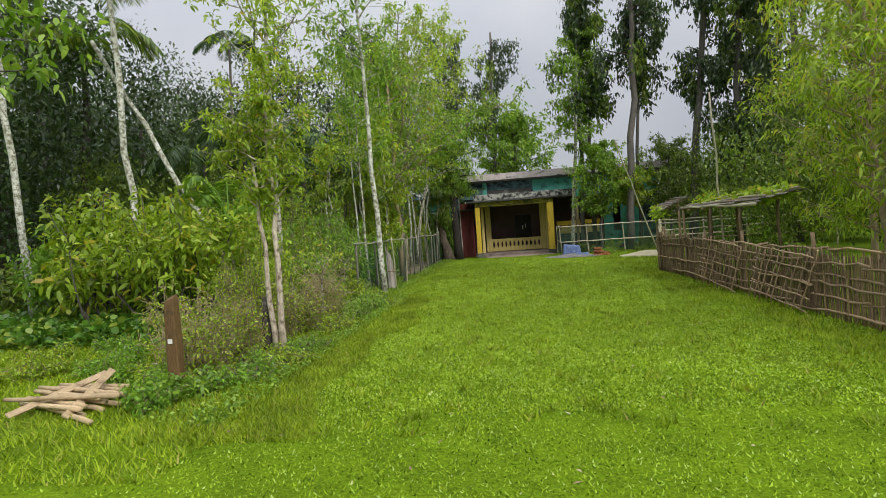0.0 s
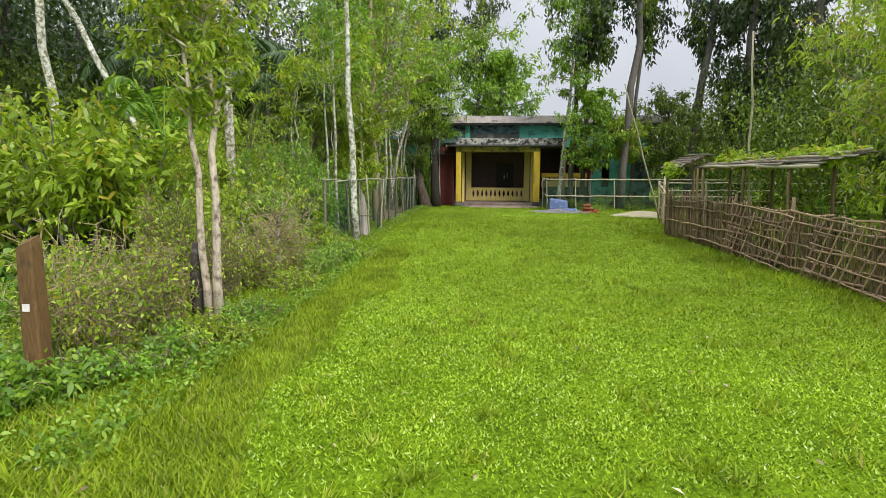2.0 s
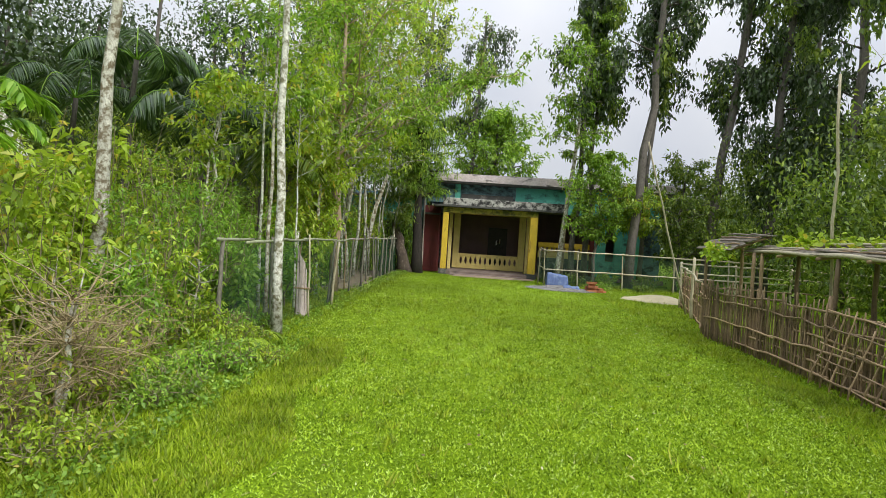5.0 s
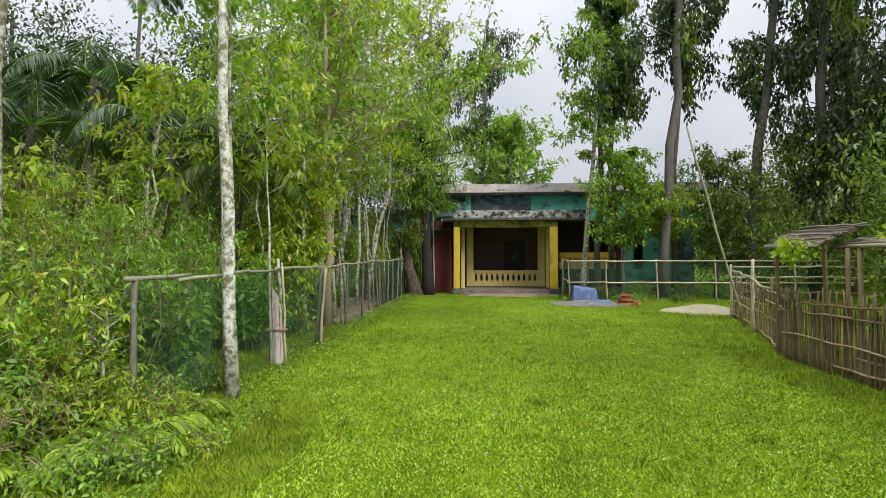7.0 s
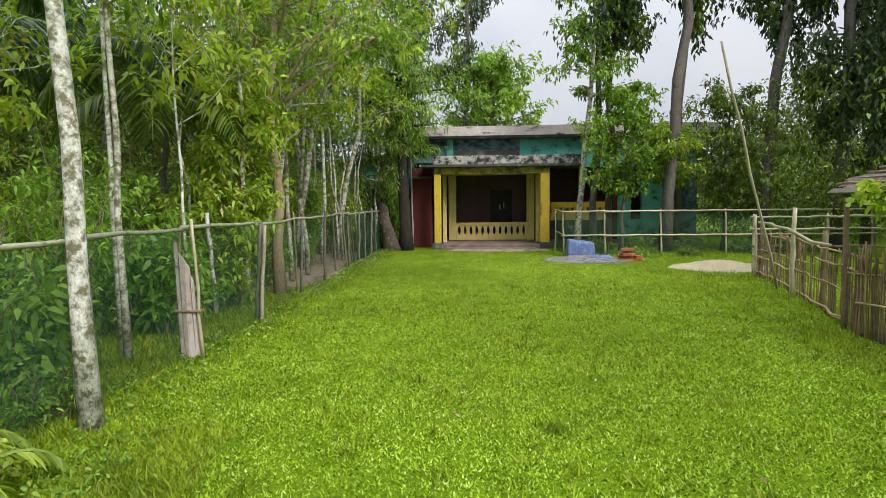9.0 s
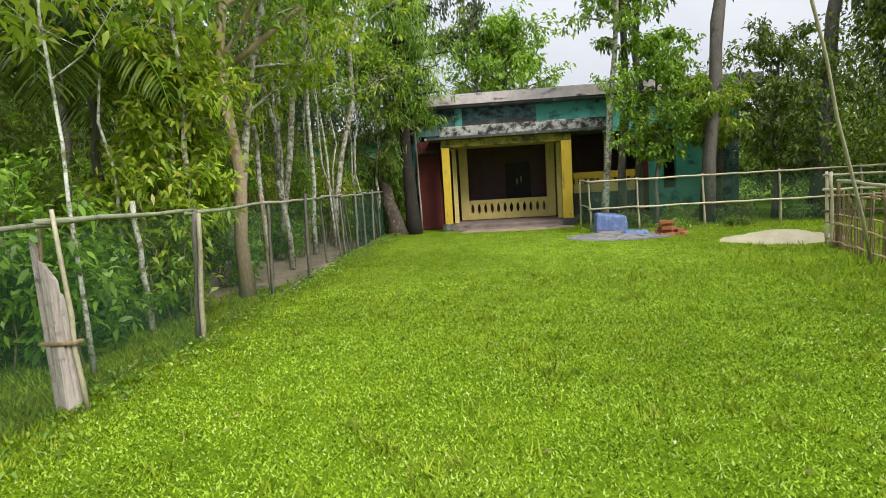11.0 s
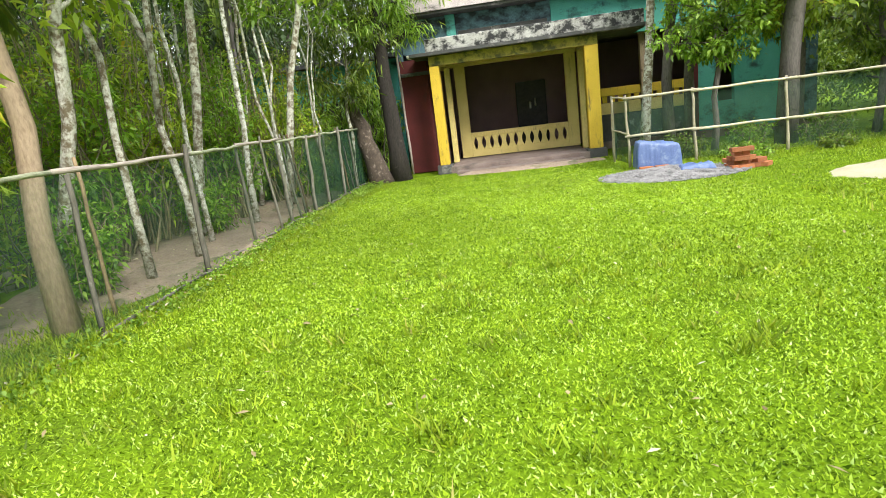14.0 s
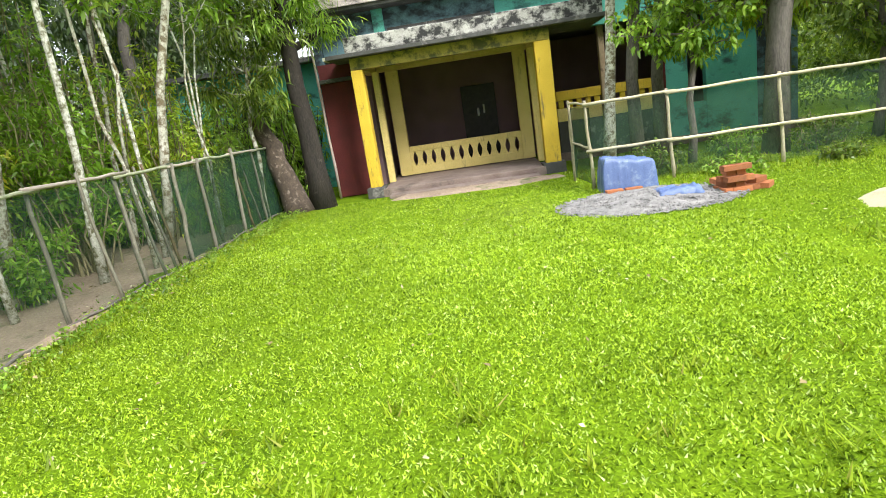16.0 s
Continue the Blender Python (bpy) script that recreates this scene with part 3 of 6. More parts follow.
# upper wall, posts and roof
block("upper_wall", -0.9, 3.1, 28.505, 28.7, 3.125, 3.98, TEAL_GREY, bevel=0.01)
block("upper_wall", 3.104, 9.6, 28.5, 28.7, 2.9, 3.98, TEAL, bevel=0.01)
block("upper_post", 0.35, 0.6, 28.42, 28.504, 3.245, 3.98, TEAL)
block("upper_band", 0.65, 3.0, 28.44, 28.502, 3.25, 3.55, CONCRETE_DARK)
roof = block("roof", -1.15, 10.2, 28.0, 36.2, 3.98, 4.42, CONCRETE_DARK, bevel=0.04, label="flat concrete roof slab, black with mould and flaking")
block("roof_edge", -1.13, 10.18, 27.95, 27.997, 4.06, 4.40, FLAKING, roof, label="pale flaking plaster edge")
# wing beyond the porch: balustrade, reveals, teal walls
block("wing_floor", 4.2, 10, 28.8, 31.6, -0.1, 0.17, CONCRETE)
block("wing_wall", 4.2, 10, 31.6, 31.8, 0, 3.97, MAROON)
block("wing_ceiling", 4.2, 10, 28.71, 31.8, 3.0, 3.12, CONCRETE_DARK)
for x0, x1 in ((4.3, 5.35), (5.5, 6.62)):
    rail = block("wing_rail", x0, x1, 28.84, 28.96, 1.38, 1.6, YELLOW)
    block("wing_panel", x0, x1, 28.85, 28.95, 0.9, 1.2, CREAM, rail)
    for i in range(5):
        u = x0 + (i + 0.5) * (x1 - x0) / 5
        block("wing_baluster", u - 0.06, u + 0.06, 28.86, 28.94, 1.203, 1.377, YELLOW, rail)
    block("wing_base", x0, x1, 28.86, 28.94, 0.17, 0.897, CONCRETE_DARK, rail)
block("wing_post", 5.36, 5.49, 28.8, 29.0, 0.17, 3.0, BARK_TAN)
block("wing_jamb", 6.63, 6.82, 28.8, 29.1, 0.17, 3.0, RED)
block("wing_front", 6.824, 7.35, 28.9, 29.1, 0, 3.0, TEAL)
block("wing_front", 7.75, 8.9, 28.9, 29.1, 0, 3.0, TEAL)
block("wing_front", 7.352, 7.748, 28.92, 29.08, 0, 0.9, TEAL)
block("wing_side", 9.6, 9.8, 28.9, 36, 0, 3.97, TEAL_GREY)
block("wing_front", 8.904, 9.6, 28.92, 29.08, 0, 3.0, TEAL_GREY)
# wall on the other flank, behind the trees
block("flank_wall", -7.5, -0.92, 30.4, 30.6, 0, 3.3, TEAL, label="teal wall half hidden by trees")
block("flank_wall", -1.1, -0.92, 28.42, 30.39, 0, 3.97, TEAL_GREY)
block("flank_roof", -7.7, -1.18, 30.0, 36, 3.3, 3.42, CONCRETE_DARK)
block("back_wall", -7.5, 9.8, 36.0, 36.19, 0, 3.97, TEAL_GREY)
for wx in (-5.6, -3.3):
    win = block("window", wx - 0.55, wx + 0.55, 30.33, 30.396, 1.0, 2.2, IRON, label="dark shuttered window")
    for s in range(5):
        block("window_bar", wx - 0.5 + s * 0.24, wx - 0.47 + s * 0.24, 30.3, 30.328, 1.02, 2.18, CONCRETE, win, 0.0)


# ---- fences ----
def cane_mesh(name, length, r, mat, seed, sides=6, bow=0.008):
    """A bamboo or stick along +z with swollen joints."""
    rnd = random.Random(seed)
    n = 7
    pts = [Vector((rnd.uniform(-bow, bow) * length, rnd.uniform(-bow, bow) * length, length * i / (n - 1))) for i in range(n)]
    return Shape().tube(pts, [r * (1.0 + 0.12 * (i % 2)) * (1 - 0.25 * i / n) for i in range(n)], sides).mesh(name, mat, True)


def along(a, b, roll=0.0):
    """A pose whose z axis runs from a to b."""
    a, b = Vector(a), Vector(b)
    return Matrix.Translation(a) @ (b - a).to_track_quat("Z", "Y").to_matrix().to_4x4() @ pose(0, 0, 0, 0, 0, roll)


def net_sheet(pts, z0, z1, seed, step=0.12, wave=0.035, mat=None):
    vs, fs, cols = [], [], 0
    rows = 9
    for (x0, y0), (x1, y1) in zip(pts, pts[1:]):
        ln = math.hypot(x1 - x0, y1 - y0)
        n = max(2, int(ln / step))
        nx, ny = (y1 - y0) / ln, -(x1 - x0) / ln
        for i in range(n):
            u = i / n
            for k in range(rows):
                w = k / (rows - 1)
                b = wave * math.sin(math.pi * u) * noise.noise(Vector((cols * 0.16, w * 3, seed))) * 2
                top = z1 - 0.05 * math.sin(math.pi * u) * abs(noise.noise(Vector((cols * 0.11, 5, seed))))
                vs.append((x0 + (x1 - x0) * u + nx * b, y0 + (y1 - y0) * u + ny * b, z0 + (top - z0) * w))
            cols += 1
    for c in range(cols - 1):
        for k in range(rows - 1):
            fs.append((c * rows + k, (c + 1) * rows + k, (c + 1) * rows + k + 1, c * rows + k + 1))
    return mesh_of("net", vs, fs, mat or NET, True)


# long fence beside the lawn
LINE = [(-1.66, 9.2), (-1.64, 10.0), (-1.62, 10.95), (-1.6, 12.42), (-1.52, 14.2), (-1.64, 16.45), (-1.72, 18.3), (-1.88, 19.95), (-1.86, 21.3), (-1.84, 22.43),
        (-1.8, 23.1), (-1.86, 24.4), (-1.9, 25.6), (-1.86, 26.75)]
garden_fence = thing("garden_fence", "green shade-net fence on thin bamboo posts beside the lawn", "fence", at=(0, 0, 0))
part("net", net_sheet(LINE, 0.02, 1.36, 2), garden_fence, "sagging green shade net")
part("post", cane_mesh("post", 1.42, 0.034, POST_GREY, 33, 8), garden_fence, m=along((-1.6, 14.26, -0.05), (-1.5, 14.28, 1.36)))
part("net", net_sheet([(x - 0.05, y) for x, y in LINE[9:]], 0.02, 1.40, 9, mat=NET_DENSE), garden_fence, "doubled green net at the far end")
rnd = random.Random(11)
for i, (x, y) in enumerate(LINE):
    hgt = 1.38 + rnd.uniform(0.0, 0.14)
    if i in (1, 3):
        continue
    mat = BAMBOO if i == 4 else POST_GREY
    lean = (rnd.uniform(-0.05, 0.05), rnd.uniform(-0.08, 0.05)) if i != 4 else (0.1, 0.0)
    part("post", cane_mesh("post", hgt, 0.024 + 0.012 * rnd.random(), mat, i), garden_fence, m=along((x, y, -0.05), (x + lean[0], y + lean[1], hgt)))
for i, (a, b) in enumerate(zip(LINE, LINE[1:])):
    ln = math.hypot(b[0] - a[0], b[1] - a[1]) + 0.24
    part("top_rail", cane_mesh("top_rail", ln, 0.023, POLE_MOSSY if i < 5 else PLANK_GREY if i % 2 else POLE_MOSSY, 40 + i, bow=0.006), garden_fence,
         m=along((a[0], a[1] - 0.1, 1.365 + rnd.uniform(-0.02, 0.02)), (b[0], b[1], 1.365 + rnd.uniform(-0.02, 0.02))))
    if a[1] < 16:
        continue
    part("foot_rail", cane_mesh("foot_rail", ln, 0.017, BARK_GREY, 70 + i, bow=0.014), garden_fence,
         m=along((a[0] + 0.05, a[1] - 0.1, 0.03), (b[0] + 0.05, b[1], 0.03)))
for i, (y, dx, tilt) in enumerate([(16.9, -0.06, 0.05), (22.1, -0.1, -0.35), (22.3, -0.15, -0.28), (21.8, -0.1, -0.22), (23.6, -0.1, -0.3), (20.7, 0.0, -0.12), (24.9, -0.1, -0.25), (25.3, -0.1, -0.4)]):
    part("stay", cane_mesh("stay", 1.5, 0.02, (BAMBOO_OLD, POST_GREY)[i % 2], 90 + i), garden_fence,
         m=along((-1.8 + dx, y, -0.03), (-1.84 + dx, y + tilt, 1.42)))


def weathered_post():
    ob = thing("fence_post", "split weathered pinkish-grey wooden post tied to a cane", "post", at=(-1.58, 12.42, 0))
    s = Shape()
    for x0, x1, top, tip in ((-0.10, -0.056, 1.14, 0.12), (-0.054, 0.052, 0.98, 0.14), (0.054, 0.088, 0.84, 0.05)):
        y0, y1 = -0.03 + 0.1 * (x0 + 0.03), 0.025
        lean = -0.05
        s.add([(x0, y0, -0.05), (x1, y0, -0.05), (x1 + lean, y0, top), (x0 + lean + 0.02, y0, top + tip), (x0, y1, -0.05), (x1, y1, -0.05), (x1 + lean, y1, top - 0.02), (x0 + lean + 0.02, y1, top + tip - 0.03)],
              [(0, 1, 2, 3), (7, 6, 5, 4), (0, 4, 5, 1), (2, 6, 7, 3), (1, 5, 6, 2), (0, 3, 7, 4)])
    part("post", s.mesh("post", PLANK_PALE), ob)
    part("tie", Shape().box(-0.16, 0.13, -0.05, 0.045, 0.5, 0.525, 0.008).mesh("tie", BAMBOO_OLD), ob)
    part("cane", cane_mesh("cane", 1.5, 0.019, BAMBOO, 8), ob, "pale bamboo cane", pose(0.12, 0, -0.03, 1, -2, 0))
    part("cane", cane_mesh("cane", 1.38, 0.016, BAMBOO_OLD, 9), ob, "", pose(-0.13, 0.02, -0.03, 0, 2, 0))


weathered_post()

# bamboo fence before the house
yard_fence = thing("yard_fence", "pale bamboo rail fence with green net before the house", "fence")
YF = [(4.06, 23.92), (5.28, 23.9), (6.92, 23.9), (8.8, 23.9), (10.8, 24.0), (13.0, 24.0)]
for i, (x, y) in enumerate(YF):
    part("post", cane_mesh("post", 1.42, 0.03, BAMBOO, 120 + i), yard_fence, m=along((x, y, -0.05), (x - 0.05, y, 1.36)))
for zr in (1.31, 0.6):
    for i, (a, b) in enumerate(zip(YF, YF[1:])):
        ln = math.hypot(b[0] - a[0], b[1] - a[1]) + 0.2
        part("rail", cane_mesh("rail", ln, 0.026, BAMBOO, 140 + i, bow=0.004), yard_fence, m=along((a[0] - 0.08, a[1] - 0.04, zr), (b[0], b[1] - 0.04, zr + 0.01)))
part("net", net_sheet([(x, y + 0.03) for x, y in YF], 0.05, 1.28, 5), yard_fence, "green shade net")
SIDE = [(4.06, 23.92), (3.98, 25.2), (4.2, 26.6)]
for i, (a, b) in enumerate(zip(SIDE, SIDE[1:])):
    ln = math.hypot(b[0] - a[0], b[1] - a[1]) + 0.1
    for zr in (1.3, 0.62):
        part("rail", cane_mesh("rail", ln, 0.02, BAMBOO, 160 + i, bow=0.01), yard_fence, m=along((*a, zr), (*b, zr + 0.06)))
    part("post", cane_mesh("post", 1.42, 0.024, BAMBOO, 170 + i), yard_fence, m=along((*b, -0.05), (b[0], b[1], 1.36)))
part("net", net_sheet([(x + 0.02, y) for x, y in SIDE], 0.05, 1.26, 6, mat=NET_DENSE), yard_fence)

# woven stick fence beyond the lawn
WICK = [(6.05, 2.0), (6.0, 8.2), (5.99, 10.2), (5.93, 12.3), (5.86, 13.5), (6.4, 15.1), (6.9, 17.1), (7.42, 19.3)]


def wick_at(s):
    for a, b in zip(WICK, WICK[1:]):
        ln = math.hypot(b[0] - a[0], b[1] - a[1])
        if s <= ln:
            return a[0] + (b[0] - a[0]) * s / ln, a[1] + (b[1] - a[1]) * s / ln
        s -= ln
    return WICK[-1]


WLEN = sum(math.hypot(b[0] - a[0], b[1] - a[1]) for a, b in zip(WICK, WICK[1:]))
wicker = thing("wicker_fence", "rickety brown woven stick and split-bamboo fence along the lawn", "fence")
rnd = random.Random(21)
sticks = [cane_mesh("stick", 1.0, 0.011, BAMBOO_OLD, 200 + i, 5, 0.012) for i in range(6)]
s = 0.0
count = 0
while s < WLEN - 0.1:
    x, y = wick_at(s)
    near, mid = s < 6.2, 8.1 < s < 11.7
    hgt = (0.92 if near else 1.0 if not mid else 1.08) + rnd.uniform(-0.1, 0.1)
    tilt = rnd.uniform(-0.07, 0.07)
    ob = part("stick", sticks[count % 6], wicker, m=along((x + rnd.uniform(-0.03, 0.03), y, -0.03), (x + rnd.uniform(-0.05, 0.05), y + tilt, hgt)) @ Matrix.Diagonal((1, 1, hgt, 1)))
    count += 1
    s += 0.06 if mid else 0.14 if near else 0.21 if s > 11.7 else 0.11
for lev in range(6):
    z = 0.1 + lev * 0.165
    s = 0.0
    while s < WLEN - 0.2:
        ln = min(rnd.uniform(1.4, 2.4), WLEN - s)
        mid = 8.1 < s < 11.7
        if not (mid and lev in (1, 3)) and not (s > 11.7 and lev in (1, 4)):
            a, b = wick_at(s), wick_at(s + ln)
            side = 0.022 * (1 if lev % 2 else -1)
            part("band", cane_mesh("band", math.hypot(b[0] - a[0], b[1] - a[1]) + 0.15, 0.014 + 0.005 * rnd.random(), BAMBOO_TAN, 300 + lev * 40 + int(s * 3), 5, 0.012), wicker,
                 m=along((a[0] + side, a[1] - 0.05, z + rnd.uniform(-0.03, 0.03)), (b[0] + side, b[1], z + rnd.uniform(-0.04, 0.04))))
        s += ln
slivers = Shape()
s = 0.0
while s < WLEN - 0.05:
    if s > 11.7 and rnd.random() < 0.62:
        s += 0.024
        continue
    x, y = wick_at(s)
    w, top = rnd.uniform(0.012, 0.024) * (1 if s < 11.7 else 0.6), rnd.uniform(0.78, 0.98) if s < 11.7 else rnd.choice((0.45, 0.62, 0.9)) + rnd.uniform(-0.08, 0.08)
    dx, lean = rnd.uniform(0.015, 0.04), rnd.uniform(-0.03, 0.03)
    slivers.add([(x + dx, y - w / 2, 0), (x + dx, y + w / 2, 0), (x + dx, y + w / 2 + lean, top), (x + dx, y - w / 2 + lean, top),
                 (x + dx + 0.006, y - w / 2, 0), (x + dx + 0.006, y + w / 2, 0), (x + dx + 0.006, y + w / 2 + lean, top), (x + dx + 0.006, y - w / 2 + lean, top)],
                [(0, 1, 2, 3), (7, 6, 5, 4), (0, 4, 5, 1), (2, 6, 7, 3), (1, 5, 6, 2), (0, 3, 7, 4)])
    s += 0.024
part("weave", slivers.mesh("weave", WEAVE), wicker, "dense brown split-cane weave")["kind"] = "stuff"
for i, s in enumerate((1.4, 3.6, 6.1, 8.1, 13.4, 15.0, 17.2)):
    x, y = wick_at(s)
    part("post", cane_mesh("post", 1.2, 0.034, BAMBOO_OLD, 500 + i), wicker, m=along((x + 0.06, y, -0.05), (x + 0.07, y + 0.02, 1.15)))
part("pale_post", cane_mesh("pale_post", 1.52, 0.04, BAMBOO, 520), wicker, "pale upright post", along((6.66, 16.4, -0.05), (6.63, 16.35, 1.47)))
part("pale_post", cane_mesh("pale_post", 1.35, 0.03, BAMBOO, 521), wicker, "", along((7.3, 19.0, -0.05), (7.28, 19.0, 1.3)))
part("top_pole", cane_mesh("top_pole", 4.2, 0.03, BAMBOO, 522, bow=0.01), wicker, "pale top pole", along((7.2, 18.6, 1.16), (6.15, 14.6, 1.0)))

# lattice hurdles leaning on the fence
slat = cane_mesh("slat", 1.0, 0.011, BAMBOO_TAN, 530, 5, 0.014)
for hx, hy, half, tall, up, across in ((5.78, 8.9, 1.0, 0.98, 11, 5), (5.8, 6.3, 0.9, 0.92, 9, 5)):
    hurdle = thing("lattice_hurdle", "loose lattice hurdle of brown split bamboo leaning on the fence", "hurdle", "lattice hurdles", at=(hx, hy, 0))
    for i in range(up):
        v = half * (2 * i / (up - 1) - 1)
        part("slat", slat, hurdle, m=along((0.0 + 0.014 * (i % 2), v + 0.10 + rnd.uniform(-0.04, 0.04), 0.02), (0.17 + 0.014 * (i % 2), v - 0.12 + rnd.uniform(-0.05, 0.05), tall)) @ Matrix.Diagonal((1, 1, tall * rnd.uniform(0.88, 1.06), 1)))
    for i in range(across):
        z = 0.12 + (tall - 0.16) * i / (across - 1)
        part("slat", slat, hurdle, m=along((0.008 + 0.17 * z, -half - 0.08, z - 0.07), (0.008 + 0.17 * z, half + 0.08, z + 0.04 + rnd.uniform(-0.02, 0.02))) @ Matrix.Diagonal((1.1, 1.1, 2 * half + 0.15, 1)))

# rail fence running off behind the stick fence
back_fence = thing("rail_fence", "pale bamboo rail fence behind the stick fence", "fence")
for i in range(5):
    part("post", cane_mesh("post", 1.35, 0.03, BAMBOO, 540 + i), back_fence, m=along((7.5 + 1.5 * i, 19.5 - 0.1 * i, -0.05), (7.48 + 1.5 * i, 19.5 - 0.1 * i, 1.3)))
for zr in (1.24, 0.98, 0.6):
    for i in range(4):
        part("rail", cane_mesh("rail", 1.7, 0.024, BAMBOO if zr > 0.7 else BAMBOO_OLD, 550 + i), back_fence, m=along((7.4 + 1.5 * i, 19.46 - 0.1 * i, zr), (9.0 + 1.5 * i, 19.36 - 0.1 * i, zr)))


# ---- shed ----
shed = thing("lean_to_shed", "low open shed with grey thatch-and-bamboo roof grown over with vines", "shed", at=(6, 11, 0))
for i, (x, y, h) in enumerate([(5.98, 13.95, 1.62), (6.22, 12.55, 1.66), (6.3, 12.42, 1.66), (6.3, 10.4, 1.64), (6.3, 8.7, 1.64), (6.95, 12.5, 1.76), (6.95, 10.6, 1.76), (6.95, 8.6, 1.76), (6.5, 13.6, 1.9)]):
    part("post", cane_mesh("post", h + 0.05, 0.036, BAMBOO_OLD, 600 + i, 8), shed, m=along((x - 6, y - 11, -0.05), (x - 6.02, y - 11, h)))
ROOF = [(0.26, 1.63), (0.5, 1.70), (0.75, 1.75), (1.05, 1.77)]


def roof_z(x):
    for (x0, z0), (x1, z1) in zip(ROOF, ROOF[1:]):
        if x <= x1:
            return z0 + (z1 - z0) * (x - x0) / (x1 - x0)
    return ROOF[-1][1]


rnd = random.Random(31)
thatch_piece = Shape().box(-0.045, 0.045, -0.5, 0.5, -0.008, 0.008, 0.004).mesh("thatch_strip", THATCH)
for layer in range(11):
    x = 0.28 + layer * 0.072
    slope = math.degrees(math.atan2(roof_z(x + 0.1) - roof_z(x - 0.1), 0.2))
    for k in range(5):
        y = -2.6 + 1.0 * k + rnd.uniform(-0.2, 0.2)
        part("thatch_strip", thatch_piece, shed, m=pose(x, y, roof_z(x) + 0.04 + 0.014 * ((layer + k) % 2) + rnd.uniform(0, 0.02), rnd.uniform(-1.2, 1.2), -slope + rnd.uniform(-9, 9), rnd.uniform(-4, 4)) @ Matrix.Diagonal((rnd.uniform(0.7, 1.2), rnd.uniform(0.8, 1.5), 1, 1)))
# lower lip of the roof at the far end, curving down over the fence
for layer in range(10):
    u = layer / 9
    x, z = -0.14 + 0.66 * u, 1.69 + 0.27 * math.sin(u * 1.45)
    part("thatch_strip", thatch_piece, shed, m=pose(x, 2.35 + rnd.uniform(-0.08, 0.08), z + rnd.uniform(0, 0.015), rnd.uniform(-1, 1), -34 + 30 * u + rnd.uniform(-4, 4), rnd.uniform(-3, 3)) @ Matrix.Diagonal((1.0, rnd.uniform(1.3, 1.6), 1, 1)))
for i in range(15):
    y, x = rnd.uniform(-2.8, 0.5), rnd.uniform(0.3, 1.0)
    a, b = (x, y, roof_z(x) + 0.075), (x + rnd.uniform(-0.08, 0.08), y + rnd.uniform(1.2, 2.2), roof_z(x) + 0.085)
    part("loose_pole", cane_mesh("loose_pole", math.dist(a, b), 0.014, (BAMBOO_TAN, PLANK_GREY, BAMBOO)[i % 3], 800 + i, 5, 0.008), shed, m=along(a, b))
for i in range(4):
    x, z = -0.02 + 0.14 * i, 1.79 + 0.065 * i
    part("loose_pole", cane_mesh("loose_pole", 1.6, 0.014, (BAMBOO_TAN, PLANK_GREY)[i % 2], 820 + i, 5, 0.008), shed, m=along((x, 1.55 + rnd.uniform(-0.1, 0.1), z), (x + 0.02, 3.1, z + 0.02)))
part("lip_pole", cane_mesh("lip_pole", 0.75, 0.02, BAMBOO_OLD, 633, 6, 0.01), shed, "", along((-0.14, 1.75, 1.67), (0.5, 1.75, 1.93)))
for i, x in enumerate((0.45, 0.7, 0.95)):
    part("roof_pole", cane_mesh("roof_pole", 4.8, 0.022, BAMBOO, 620 + i, 7, 0.006), shed, m=along((x, -3.0 - 0.1 * i, roof_z(x) + 0.095), (x, 1.7, roof_z(x) + 0.095)))
part("eave_pole", cane_mesh("eave_pole", 4.82, 0.03, BAMBOO, 630, 7, 0.006), shed, "long pale eave pole", along((0.25, -3.2, 1.655), (0.25, 1.62, 1.665)))
for i in range(4):
    y = -1.3 + 1.05 * i
    part("rafter", cane_mesh("rafter", 0.88, 0.025, BAMBOO_OLD, 640 + i, 6, 0.006), shed, m=along((0.2, y, 1.62), (1.05, y, 1.74)))
rngv = np.random.default_rng(5)
ve = np.stack([rngv.uniform(0.5, 1.1, 230), rngv.uniform(-3.0, 1.6, 230), np.zeros(230)], 1)
ve[:, 2] = [roof_z(x) + 0.06 + abs(rngv.normal()) * 0.07 for x in ve[:, 0]]
tip = np.stack([rngv.uniform(-0.3, -0.05, 26), rngv.uniform(1.7, 2.5, 26), rngv.uniform(1.62, 1.76, 26)], 1)
ve = np.concatenate([ve, tip])
vv, per = rosettes(rngv, ve, np.tile([0, 0, 1.0], (256, 1)), 9, 0.11, 0.75, True, 0.1)
vine = thing("roof_vine", "leafy green gourd vine sprawling over the shed roof", "vine", at=(6, 11, 0))
part("foliage", mesh_sheets("foliage", vv, per, LEAF_YOUNG), vine)
ws = Shape()
rnd = random.Random(7)
for _ in range(14):
    x, y = rnd.uniform(0.5, 0.75), rnd.uniform(-2.6, 0.8)
    ws.tube([(x + 0.3 * math.sin(k), y + 0.25 * k, roof_z(x) + 0.08) for k in range(4)], [0.006] * 4, 4, False)
part("stem_tangle", ws.mesh("stem_tangle", TWIG), vine)

